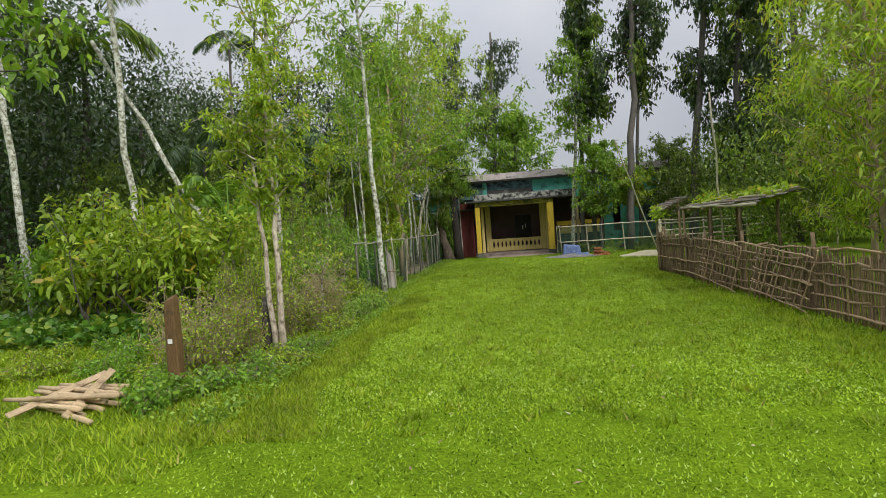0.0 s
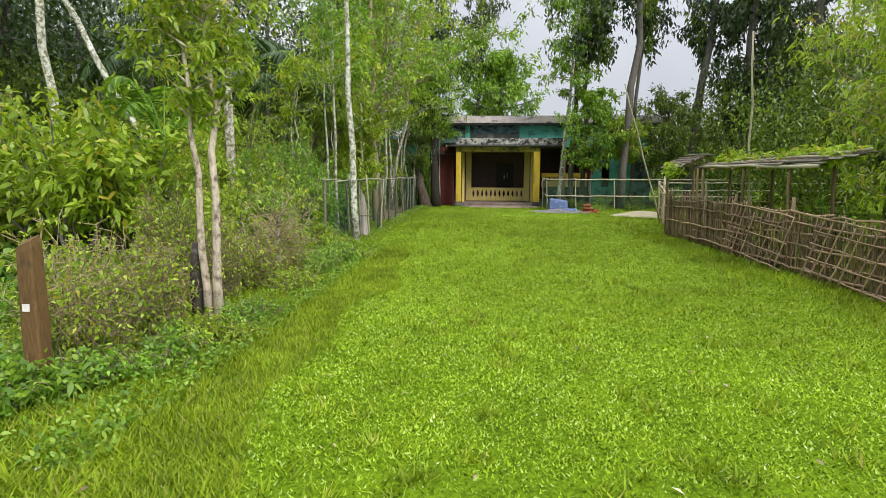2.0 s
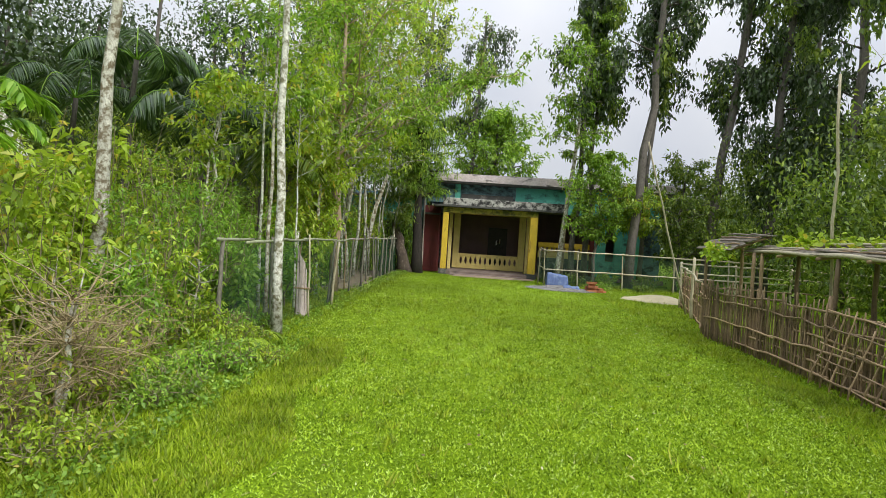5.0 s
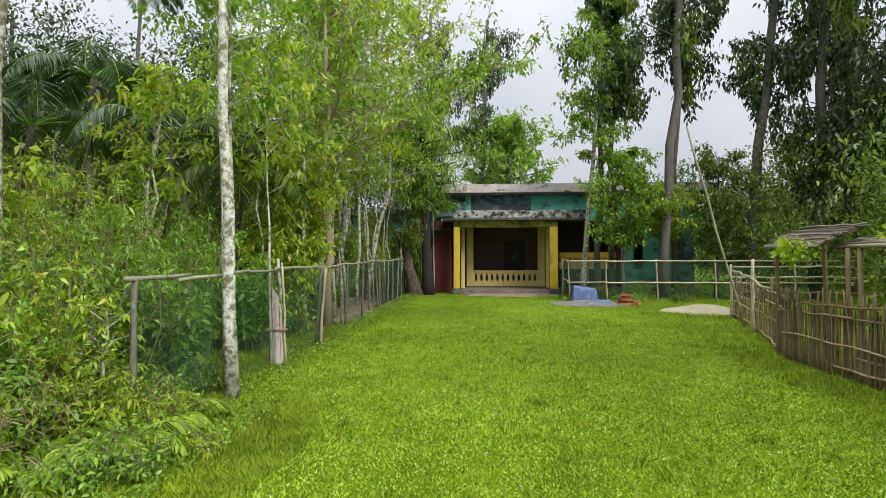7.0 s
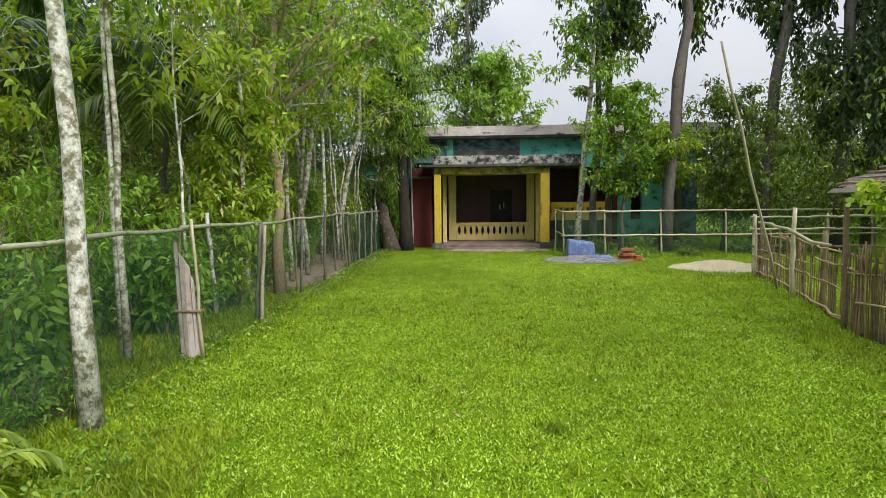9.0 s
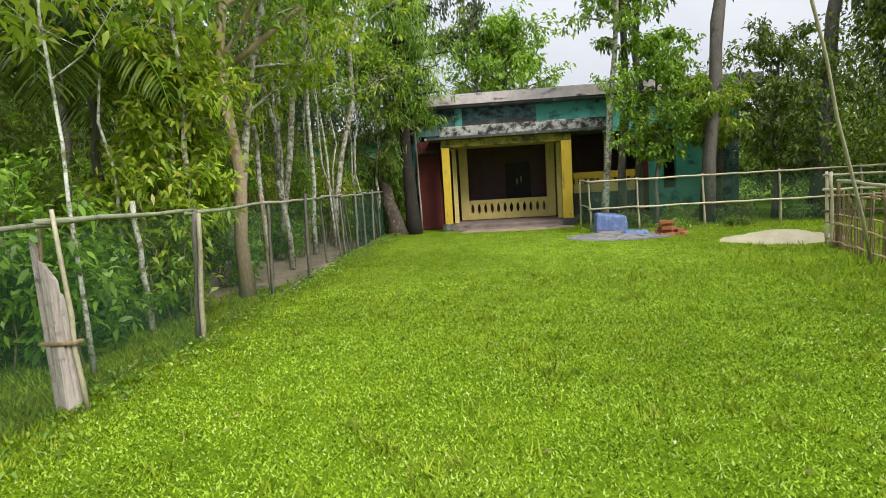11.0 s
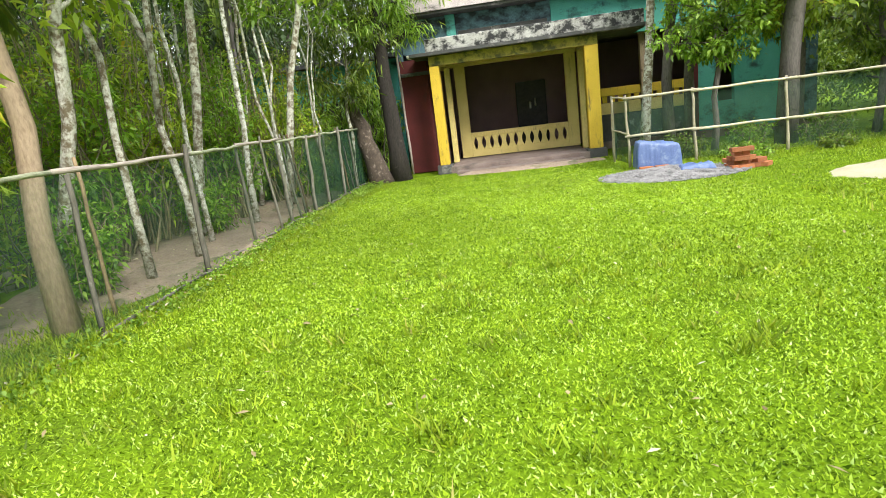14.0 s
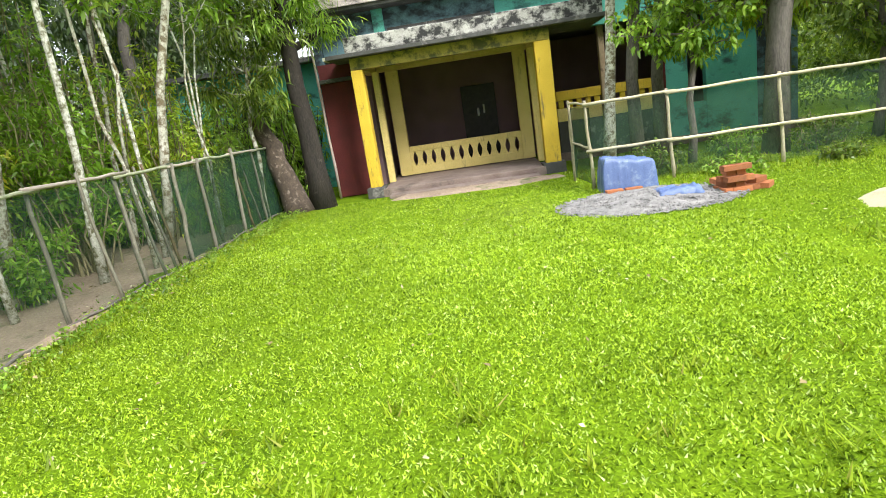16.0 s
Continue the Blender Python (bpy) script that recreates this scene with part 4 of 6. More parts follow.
# poles
lean_pole = thing("leaning_pole", "long thin bamboo pole leaning out over the lawn", "pole", at=(6.84, 17.17, 0),
                  data=cane_mesh("leaning_pole", 4.55, 0.024, BAMBOO, 650, 7, 0.006))
lean_pole.matrix_world = along((6.84, 17.17, -0.05), (5.3, 16.2, 4.12))
thin_pole = thing("upright_pole", "tall thin upright bamboo pole beside the shed", "pole", at=(7.0, 11.6, 0), data=cane_mesh("upright_pole", 4.5, 0.024, BAMBOO, 651, 7, 0.006))
thin_pole.matrix_world = along((7.0, 11.6, -0.05), (6.75, 11.5, 4.4))


# ---- heaps before the yard fence ----
def gravel_heap():
    ob = patch("gravel_heap", "low spread heap of grey gravel on the grass", 4.45, 22.4, 1.2, 0.95, 0.02, GRAVEL, 0.15, 12, 8, 44, 0.11, "", "gravel")
    rng = np.random.default_rng(9)
    base = np.array([(0, 0, 0.5), (1, 0, 0), (0, 1, 0), (-1, 0, 0), (0, -1, 0), (0, 0, -0.5)], float)
    tri = [(0, 1, 2), (0, 2, 3), (0, 3, 4), (0, 4, 1), (5, 2, 1), (5, 3, 2), (5, 4, 3), (5, 1, 4)]
    vs, fs = [], []
    for i in range(2600):
        a, u = rng.uniform(0, 6.28), math.sqrt(rng.random())
        x, y = math.cos(a) * 1.22 * u, math.sin(a) * 0.97 * u
        z = 0.02 + 0.11 * (math.cos(math.pi * u) + 1) / 2
        k = len(vs)
        q = base * rng.uniform(0.5, 1.3, (6, 1)) * rng.uniform(0.012, 0.028) + (x, y, z)
        vs += q.tolist()
        fs += [tuple(j + k for j in t) for t in tri]
    p = part("pebbles", mesh_of("pebbles", vs, fs, GRAVEL), ob, "loose grey stones")
    p["kind"] = "stuff"


gravel_heap()
patch("sand_heap", "low pale heap of building sand on the grass", 7.2, 20.55, 1.25, 0.85, 0.02, SAND, 0.15, 14, 8, 44, 0.16, "", "sand")


def crumpled(name, w, d, h, seed, amp, mat, n=26):
    """A soft rounded bundle under a creased sheet."""
    vs, fs = [], []
    for j in range(n + 1):
        for i in range(n + 1):
            u, v = i / n * 2 - 1, j / n * 2 - 1
            e = max(abs(u), abs(v))
            z = h * (1 - max(0, (e - 0.8) / 0.2) ** 3) * (1 - 0.12 * u)
            k = noise.noise(Vector((u * 3.1, v * 3.1, seed))) * amp + noise.noise(Vector((u * 8, v * 8, seed + 3))) * amp * 0.45
            sq = 0.95 + 0.05 * e
            vs.append((u * w / 2 * sq + k * 0.6, v * d / 2 * sq + k * 0.5, max(z + k * (0.6 + 0.4 * (e < 0.8)), -0.02) if e < 0.99 else -0.03))
    for j in range(n):
        for i in range(n):
            a = j * (n + 1) + i
            fs.append((a, a + 1, a + n + 2, a + n + 1))
    return mesh_of(name, vs, fs, mat, True)


thing("wrapped_crate", "crate wrapped in a light blue tarpaulin by the fence", "crate", at=(4.48, 23.58, 0), data=crumpled("wrapped_crate", 0.8, 0.5, 0.46, 3, 0.045, TARP, 40))
thing("tarpaulin_scrap", "crumpled scrap of blue tarpaulin on the gravel", "tarpaulin", at=(4.78, 22.25, 0.1), data=crumpled("tarpaulin_scrap", 0.55, 0.36, 0.05, 8, 0.045, TARP))

BRICK_MESH = Shape().box(-0.12, 0.12, -0.055, 0.055, 0, 0.07, 0.006).mesh("brick", BRICK)
bricks = thing("brick_pile", "small untidy pile of red bricks on the grass", "bricks", at=(5.55, 22.35, 0))
rnd = random.Random(17)
for lay, cnt in ((0, 6), (1, 5), (2, 4), (3, 2), (4, 2)):
    for c in range(cnt):
        part("brick", BRICK_MESH, bricks, m=pose(-0.14 + 0.125 * (c % 2) + rnd.uniform(-0.03, 0.03), -0.2 + 0.125 * (c // 2 + lay % 2) + rnd.uniform(-0.02, 0.02), lay * 0.0715, 0, 0, 90 * (lay % 2) + rnd.uniform(-12, 12)))
for i, (x, y, r) in enumerate([(0.18, -0.12, 20), (0.26, 0.02, 80), (0.2, 0.16, 10), (0.33, -0.1, 50)]):
    part("brick", BRICK_MESH, bricks, m=pose(x, y, 0.0, 0, 0, r))
for i, (x, y, r) in enumerate([(0.24, -0.05, 35), (0.2, 0.1, -12)]):
    part("brick", BRICK_MESH, bricks, m=pose(x, y, 0.0715, 0, 0, r))
for i in range(2):
    thing("loose_brick", "red brick holding down the tarpaulin's edge", "brick", "loose bricks", at=(4.2 + 0.27 * i, 23.2 - 0.02 * i, 0.0), data=BRICK_MESH)

# ---- left field: post, sticks, hedge ----
gate_post = thing("gate_post", "squared wet-brown wooden post with a white tag", "post", at=(-1.85, 2.5, 0))
s = Shape()
bm_ring = []
for k, z in enumerate((-0.1, 0.0, 0.35, 0.7, 0.98, 1.03)):
    w = (0.062, 0.062, 0.066, 0.062, 0.058, 0.05)[k]
    o = noise.noise(Vector((z * 3, 2, 1))) * 0.012
    bm_ring += [(x * w + o, y * w, z + (0.02 * (x + y) if k > 3 else 0)) for x, y in ((-1, -0.8), (-0.8, -1), (0.8, -1), (1, -0.8), (1, 0.8), (0.8, 1), (-0.8, 1), (-1, 0.8))]
s.add(bm_ring, [(k * 8 + i, k * 8 + (i + 1) % 8, (k + 1) * 8 + (i + 1) % 8, (k + 1) * 8 + i) for k in range(5) for i in range(8)] + [tuple(range(40, 48))])
part("post", s.mesh("post", POST_BROWN), gate_post)
part("tag", Shape().box(-0.03, 0.02, -0.07, -0.062, 0.55, 0.6, 0.0).mesh("tag", PAPER), gate_post, "small white tag")

dark_post = thing("hedge_post", "short dark mossy fence post in the hedge", "post", at=(-1.72, 4.5, 0), data=Shape().tube(
    bent((0, 0, -0.05), (0.02, 0, 0.78), 5, 0.02, random.Random(3)), [0.075, 0.072, 0.07, 0.066, 0.05], 8).mesh("hedge_post", BARK_DARK, True))

pile = thing("stick_pile", "loose pile of peeled pinkish-tan sticks on the grass", "sticks", at=(-2.72, 2.2, 0))
rnd = random.Random(23)
stick_m = [cane_mesh("stick", 1.0, 0.027, STICK_PEELED, 700 + i, 7, 0.008) for i in range(5)]
for i in range(15):
    lay = i // 6
    v = -0.42 + 0.145 * (i % 6) + 0.05 * lay + rnd.uniform(-0.03, 0.03)
    ln = rnd.uniform(0.95, 1.3)
    cx, turn = rnd.uniform(-0.1, 0.12), 157 + rnd.uniform(-9, 9) + 6 * lay
    dx, dy = math.cos(math.radians(turn)) * ln / 2, math.sin(math.radians(turn)) * ln / 2
    z = 0.03 + 0.058 * lay
    part("stick", stick_m[i % 5], pile, m=along((cx - dx, v - dy, z + rnd.uniform(0, 0.03)), (cx + dx, v + dy, z + rnd.uniform(0, 0.03))) @ Matrix.Diagonal((1, 1, ln, 1)))
slat_m = Shape().box(-0.036, 0.036, -0.01, 0.01, 0, 1.0, 0.004).mesh("slat", STICK_PEELED)
for a, b in (((-0.38, -0.52, 0.06), (0.06, 0.3, 0.26)), ((0.3, -0.6, 0.06), (0.1, 0.34, 0.28))):
    part("slat", slat_m, pile, "split flat slat", along(a, b, 35) @ Matrix.Diagonal((1, 1, math.dist(a, b), 1)))
thing("fallen_cane", "thin pale cane lying in the rough grass", "cane", data=cane_mesh("fallen_cane", 1.6, 0.014, BAMBOO, 712, 5)).matrix_world = along((-3.9, 3.7, 0.06), (-2.4, 3.5, 0.12))
thing("fallen_cane", "thin pale cane lying by the hedge post", "cane", data=cane_mesh("fallen_cane", 0.9, 0.012, BAMBOO, 713, 5)).matrix_world = along((-2.5, 2.9, 0.12), (-1.7, 2.75, 0.10))


# ---- trees beside the lawn ----
SLIM = "slender trees behind the fence"
tree("lawn_tree", "tall straight slender tree with white lichen-blotched bark", (-1.37, 10.52, 0), 9.5, 0.074, 0.55, 1.6, 16, 8, 7, 0.13, 0.42, LEAF_MID, BARK_WHITE, 1, (-0.3, 0.1), wob=0.05)
tree("twin_tree", "forked thin pale tree rising out of the hedge", (-1.43, 4.36, 0), 3.9, 0.05, 0.55, 0.8, 16, 9, 11, 0.075, 0.42, LEAF_YOUNG, BARK_PINK, 2, (-0.12, 0.3), wob=0.05)
tree("twin_tree", "thin pinkish-barked tree beside its twin", (-1.54, 4.38, 0), 3.4, 0.045, 0.55, 0.7, 12, 8, 11, 0.075, 0.42, LEAF_YOUNG, BARK_PINK, 3, (-0.25, 0.2), wob=0.04)
tree("broad_tree", "smooth tan-trunked young tree behind the net", (-2.05, 16.55, 0), 8.0, 0.105, 0.42, 2.0, 22, 10, 8, 0.12, 0.38, LEAF_MID, BARK_TAN, 4, (-0.25, 0.5), wob=0.08)
limb_rnd, limb_rng = random.Random(410), np.random.default_rng(410)
broad = [o for o in scene.objects if o.name == "broad_tree"][0]
limb, ends, axes = Shape(), [], []
limb_pts = bent((-0.02, 0.22, 3.35), (2.7, 0.87, 5.4), 8, 0.04, limb_rnd) + [Vector((3.5, 0.95, 5.8)), Vector((4.2, 1.0, 5.9))]
limb.tube(limb_pts, [0.05 - 0.0042 * i for i in range(10)], 7)
for j in range(30):
    w = limb_rnd.uniform(0.3, 1.0) * 9
    m = min(int(w), 8)
    a = limb_pts[m].lerp(limb_pts[m + 1], w - m)
    b = a + Vector((limb_rnd.uniform(-0.2, 0.9), limb_rnd.gauss(0, 0.6), limb_rnd.uniform(-0.25, 1.0))) * limb_rnd.uniform(0.5, 1.2)
    limb.tube(bent(a, b, 4, 0.05, limb_rnd), [0.014, 0.011, 0.008, 0.005], 4, False)
    for _ in range(7):
        c = a.lerp(b, limb_rnd.uniform(0.3, 1.0))
        e = c + Vector((limb_rnd.gauss(0, 1), limb_rnd.gauss(0, 1), limb_rnd.gauss(0, 0.6))).normalized() * limb_rnd.uniform(0.15, 0.4)
        limb.tube([c, e], [0.005, 0.003], 3, False)
        ends.append(e), axes.append((e - c).normalized())
part("limb", limb.mesh("limb", BARK_TAN, True), broad, "long bare tan limb reaching over the lawn")
lv, per = rosettes(limb_rng, np.array(ends), np.array(axes), 11, 0.13, 0.42, False, 0.4, 1.0, 0.5, 0.25, 1.3)
part("limb_foliage", mesh_sheets("limb_foliage", lv, per, LEAF_MID), broad)["kind"] = "stuff"
for i, (x, y, h, r, lx, ly) in enumerate([
        (-2.39, 18.26, 7.5, 0.075, -0.3, 0.2), (-2.71, 20.24, 7.2, 0.06, -0.4, 0.3), (-2.36, 19.27, 7.8, 0.08, -0.35, -0.1), (-2.66, 21.68, 7.6, 0.085, 0.1, 0.3),
        (-2.23, 22.17, 6.4, 0.05, -0.6, 0.2), (-2.53, 22.96, 7.0, 0.055, -0.5, 0.4), (-3.56, 23.9, 7.5, 0.07, 0.2, 0.2), (-4.03, 23.07, 7.4, 0.07, -0.3, 0.0),
        (-2.25, 15.6, 6.5, 0.07, -0.1, 0.3), (-2.9, 15.2, 5.6, 0.04, -0.3, 0.2), (-3.99, 21.99, 7.6, 0.065, 0.2, -0.2), (-2.35, 24.6, 6.6, 0.04, -0.2, 0.3),
        (-2.15, 24.1, 6.0, 0.035, 0.2, 0.3), (-1.98, 13.2, 4.6, 0.035, -0.15, 0.1), (-2.2, 12.3, 7.0, 0.06, -0.1, 0.1), (-2.45, 12.6, 6.6, 0.05, -0.25, 0.3)]):
    tree("slender_tree", "slender tree with pale blotched bark and thin light crown", (x, y, 0), h, r * 0.66, 0.52, 1.3, 11, 7, 6, 0.125, 0.42,
         (LEAF_MID, LEAF_YOUNG, LEAF_MID, LEAF_FERN)[i % 4], (BARK_PALE, BARK_WHITE)[i % 2], 30 + i, (lx, ly), 0.35, 0.7, 0.03 if i > 12 else 0.07 if y < 17 else 0.12, False, SLIM, fork=(2.0, 0.35, 0.2) if i in (2, 4, 11) else None)
thing("cut_trunk", "pale cut-off thin trunk standing behind the net", "stump", at=(-2.37, 14.7, 0), data=Shape().tube(
    bent((0, 0, -0.05), (-0.1, 0.05, 1.5), 7, 0.03, random.Random(9)), [0.042, 0.036, 0.034, 0.032, 0.031, 0.03, 0.028], 9).mesh("cut_trunk", BARK_PALE, True))
tree("young_tree", "bushy young tree with bright yellow-green feathery foliage", (-2.55, 15.7, 0), 3.5, 0.035, 0.3, 0.8, 26, 12, 9, 0.13, 0.34, LEAF_YOUNG, BARK_PALE, 72, (0.05, 0.1), 0.35, 0.4, 0.05, False)
# limb reaching over the lawn with airy bright crowns
for i, (x, y, h, lx, ly) in enumerate([(-2.9, 17.5, 8.2, 1.7, 0.6), (-3.2, 20.8, 10.5, 1.9, 0.2), (-2.8, 23.6, 11.5, 2.0, 0.5), (-4.2, 17.6, 8.2, 1.2, 0.5), (-4.6, 25.0, 12.5, 1.5, 0.5)]):
    tree("overhanging_tree", "leaning tree with airy yellow-green crown over the fence", (x, y, 0), h, 0.08, 0.34, 2.2, 24, 10, 5, 0.15, 0.42, LEAF_YOUNG, BARK_PALE if i < 3 else BARK_GREY, 60 + i, (lx, ly), 0.35, 0.5, 0.13, False, SLIM)
tree("pale_trunk_tree", "straight pale-grey trunk rising out of undergrowth", (-3.8, 10.0, 0), 8.0, 0.115, 0.6, 1.8, 16, 8, 8, 0.13, 0.4, LEAF_YOUNG, BARK_PALE, 70, (0.1, 0.2), wob=0.04)
tree("thin_fork_tree", "thin pale forked sapling with yellow-green top", (-3.05, 11.6, 0), 3.9, 0.035, 0.6, 0.8, 12, 7, 8, 0.11, 0.4, LEAF_YOUNG, BARK_PALE, 71, (0.1, 0.1), fork=(1.2, 0.18, 0.1))
tree("field_tree", "broad-leaved green tree at the field edge", (-6.5, 4.4, 0), 6.6, 0.09, 0.55, 1.7, 16, 8, 5, 0.19, 0.5, LEAF_MID, BARK_GREY, 73, (0.3, 0.1), 0.5, 0.3, 0.08)
palm("areca_palm", "tall thin grey-ringed palm with a drooping crown", (-8.1, 11.0, 0), 9.5, 0.095, 11, 2.6, 80, LEAF_DEEP, BARK_WHITE, (-0.35, 0.2))
palm("areca_palm", "thin palm leaning strongly to one side", (-6.2, 13.3, 0), 8.2, 0.09, 10, 2.6, 81, LEAF_DEEP, BARK_WHITE, (-4.6, 0.2))
palm("areca_palm", "thin straight pale palm trunk at the field edge", (-9.5, 9.0, 0), 9.0, 0.085, 10, 2.4, 82, LEAF_DEEP, BARK_WHITE, (-0.4, 0.0))
palm("young_palm", "young palm with upright broad bright-green fronds", (-3.9, 7.9, 0), 1.95, 0.06, 10, 1.25, 83, LEAF_FERN, BARK_PALE, (0, 0), 1.9, 0.15, 30)
for i, (x, y, h, ln) in enumerate([(-7.4, 20.0, 5.4, 3.4), (-9.2, 22.5, 6.4, 3.2), (-7.8, 16.7, 5.6, 2.4), (-12.6, 25.9, 12.2, 2.2), (-5.2, 15.4, 3.9, 2.9), (-9.6, 17.0, 4.6, 3.0), (-5.9, 23.0, 5.0, 2.8)]):
    palm("betel_palm", "dark-green feather palm in the thicket", (x, y, 0), h, 0.085, 12, ln, 84 + i, LEAF_PALM, BARK_GREY, (0.2, 0.1))
palm("young_palm", "arching mid-green palm rising among the slender trunks", (-4.0, 16.3, 0), 3.3, 0.07, 12, 2.5, 95, LEAF_DEEP, BARK_GREY, (0.1, 0), 0.9, 0.6)
# dark column trunk and bamboo-leaved tree at the house corner
tree("corner_tree", "dark-trunked tree with drooping bamboo-like leaves at the house corner", (-1.0, 26.5, 0), 7.5, 0.23, 0.42, 1.3, 34, 14, 10, 0.19, 0.16, LEAF_MID, BARK_BLACK, 90, (-0.25, 0.1), 0.9, 0.3, 0.05)
tree("corner_tree", "thin tree with drooping narrow leaves by the house", (-2.0, 25.9, 0), 5.4, 0.05, 0.35, 1.2, 26, 12, 9, 0.17, 0.18, LEAF_DEEP, BARK_PALE, 91, (0.2, 0.1), 0.8, 0.4)
stump = thing("leaning_stump", "thick leaning stub of a mottled old tree trunk", "stump", at=(-1.75, 26.3, 0), data=Shape().tube(
    bent((0.32, 0, -0.1), (-0.3, 0.1, 2.2), 9, 0.06, random.Random(2)), [0.32, 0.28, 0.24, 0.22, 0.2, 0.19, 0.17, 0.15, 0.1], 14).mesh("leaning_stump", BARK_STUMP, True))
thing("drain_pipe", "thin pale vertical pipe at the house corner", "pipe", data=cane_mesh("drain_pipe", 4.2, 0.03, PLANK_GREY, 720, 8, 0.002)).matrix_world = along((-0.86, 27.5, 0), (-0.92, 27.5, 4.15))

# ---- trees before and behind the house ----
tree("house_tree", "mottled grey tree with glossy leaves before the house", (4.75, 25.9, 0), 11, 0.11, 0.46, 1.2, 34, 12, 8, 0.14, 0.45, LEAF_MID, BARK_PALE, 100, (0.9, 0.3), 0.6, 0.2, 0.06)
tree("house_tree", "bushy broad-leaved tree hiding the house wing", (6.1, 25.4, 0), 5.2, 0.07, 0.36, 1.2, 40, 12, 10, 0.11, 0.52, LEAF_MID, BARK_GREY, 101, (0.2, 0.1), 0.5, 0.2)
tree("house_tree", "bushy green tree behind the bamboo rails", (7.6, 25.8, 0), 4.0, 0.06, 0.55, 1.0, 20, 12, 10, 0.13, 0.42, LEAF_YOUNG, BARK_GREY, 102, (0.1, 0.1), 0.7, 0.2)
tree("house_tree", "leafy dark tree beyond the bamboo rails", (9.4, 25.6, 0), 5.0, 0.08, 0.2, 1.7, 34, 12, 9, 0.13, 0.42, LEAF_DEEP, BARK_GREY, 103, (0.2, 0.1), 0.6, 0.3)
tree("roof_tree", "round leafy tree standing behind the roof", (2.2, 39.0, 0), 9.2, 0.2, 0.4, 3.0, 34, 14, 9, 0.26, 0.45, LEAF_MID, BARK_GREY, 104, (0.2, 0), 0.4, 0.5, fine=False)


def hanging_tree(label, base, height, r, clumps, seed, lean=(0, 0), first=0.3, reach=1.6, leaf_m=None):
    """A tall bare trunk hung with dark drooping bunches of leaves."""
    rnd, rng = random.Random(seed), np.random.default_rng(seed)
    ob = thing("tall_tree", label, "tree", "tall trees by the house", at=base)
    spine = bent((0, 0, -0.05), (lean[0], lean[1], height), 10, 0.2, rnd)
    trunk, boughs, sheets, lit = Shape(), Shape(), [], []
    trunk.tube(spine, [r * (1.2 if i == 0 else 1) * (1 - 0.06 * i) for i in range(10)], 9)
    for j in range(clumps):
        u = first + (0.98 - first) * rnd.random()
        i = min(int(u * 9), 8)
        st = spine[i].lerp(spine[i + 1], u * 9 - i)
        az, ln = rnd.uniform(0, 6.28), reach * rnd.uniform(0.2, 1.0)
        e = st + Vector((math.cos(az) * ln, math.sin(az) * ln, ln * rnd.uniform(-0.1, 0.5)))
        boughs.tube(bent(st, e, 4, 0.08, rnd), [0.04, 0.03, 0.022, 0.012], 4, False)
        for _ in range(3):
            n, drop = 62, rnd.uniform(0.6, 1.7)
            t = rng.random(n)
            wid = rnd.uniform(0.16, 0.36)
            at = st.lerp(e, rnd.uniform(0.55, 1.0))
            p = np.array(at) + np.stack([rng.normal(size=n) * wid * (1 - 0.7 * t), rng.normal(size=n) * wid * (1 - 0.7 * t), 0.2 - drop * t], 1)
            d = unit(rng.normal(size=(n, 3)) * 0.6 + (0, 0, -1.0))
            ls = rng.uniform(0.12, 0.26, n)
            # every sixth clump takes a lighter green that stands for lit leaves
            (lit if j % 6 == 5 else sheets).append(leaf_sheets(p, d, unit(rng.normal(size=(n, 3))), ls, ls * 0.45))
    part("trunk", trunk.mesh("trunk", BARK_GREY, True), ob)
    part("branching", boughs.mesh("branching", BARK_DARK, True), ob)["kind"] = "stuff"
    part("crown", mesh_sheets("crown", np.concatenate(sheets), 4, leaf_m or LEAF_DARK), ob)
    part("lit_sprays", mesh_sheets("lit_sprays", np.concatenate(lit), 4, LEAF_DEEP), ob, "lighter green sprays, coloured as if lit")["kind"] = "stuff"
    return ob


TALL = "tall grey trunk hung with dark drooping bunches of leaves"
for i, (x, y, h, r, n, lx, first, reach) in enumerate([
        (7.45, 25.2, 16, 0.19, 34, 0.9, 0.56, 2.5), (8.2, 26.4, 14.5, 0.1, 18, 0.5, 0.5, 1.2), (10.3, 25.2, 16, 0.2, 40, 1.6, 0.45, 1.7), (5.4, 26.2, 15, 0.12, 30, 0.3, 0.42, 1.5),
        (6.05, 26.9, 15.5, 0.12, 30, 0.35, 0.44, 1.8), (12.2, 24.5, 16, 0.2, 70, 0.6, 0.2, 1.7), (13.7, 22.4, 15, 0.2, 70, 0.3, 0.12, 1.9), (14.5, 26.5, 16, 0.2, 60, 0.3, 0.14, 1.9),
        (15.6, 20.0, 15, 0.2, 60, 0.2, 0.10, 1.9), (-2.4, 36, 15, 0.2, 44, 0.5, 0.35, 1.9), (-7, 31, 14, 0.2, 44, 0.5, 0.35, 1.9), (0.6, 38.5, 15.5, 0.16, 26, 0.6, 0.55, 2.2)]):
    hanging_tree(TALL, (x, y, 0), h, r, n, 110 + i, (lx, 0.2), first, reach)

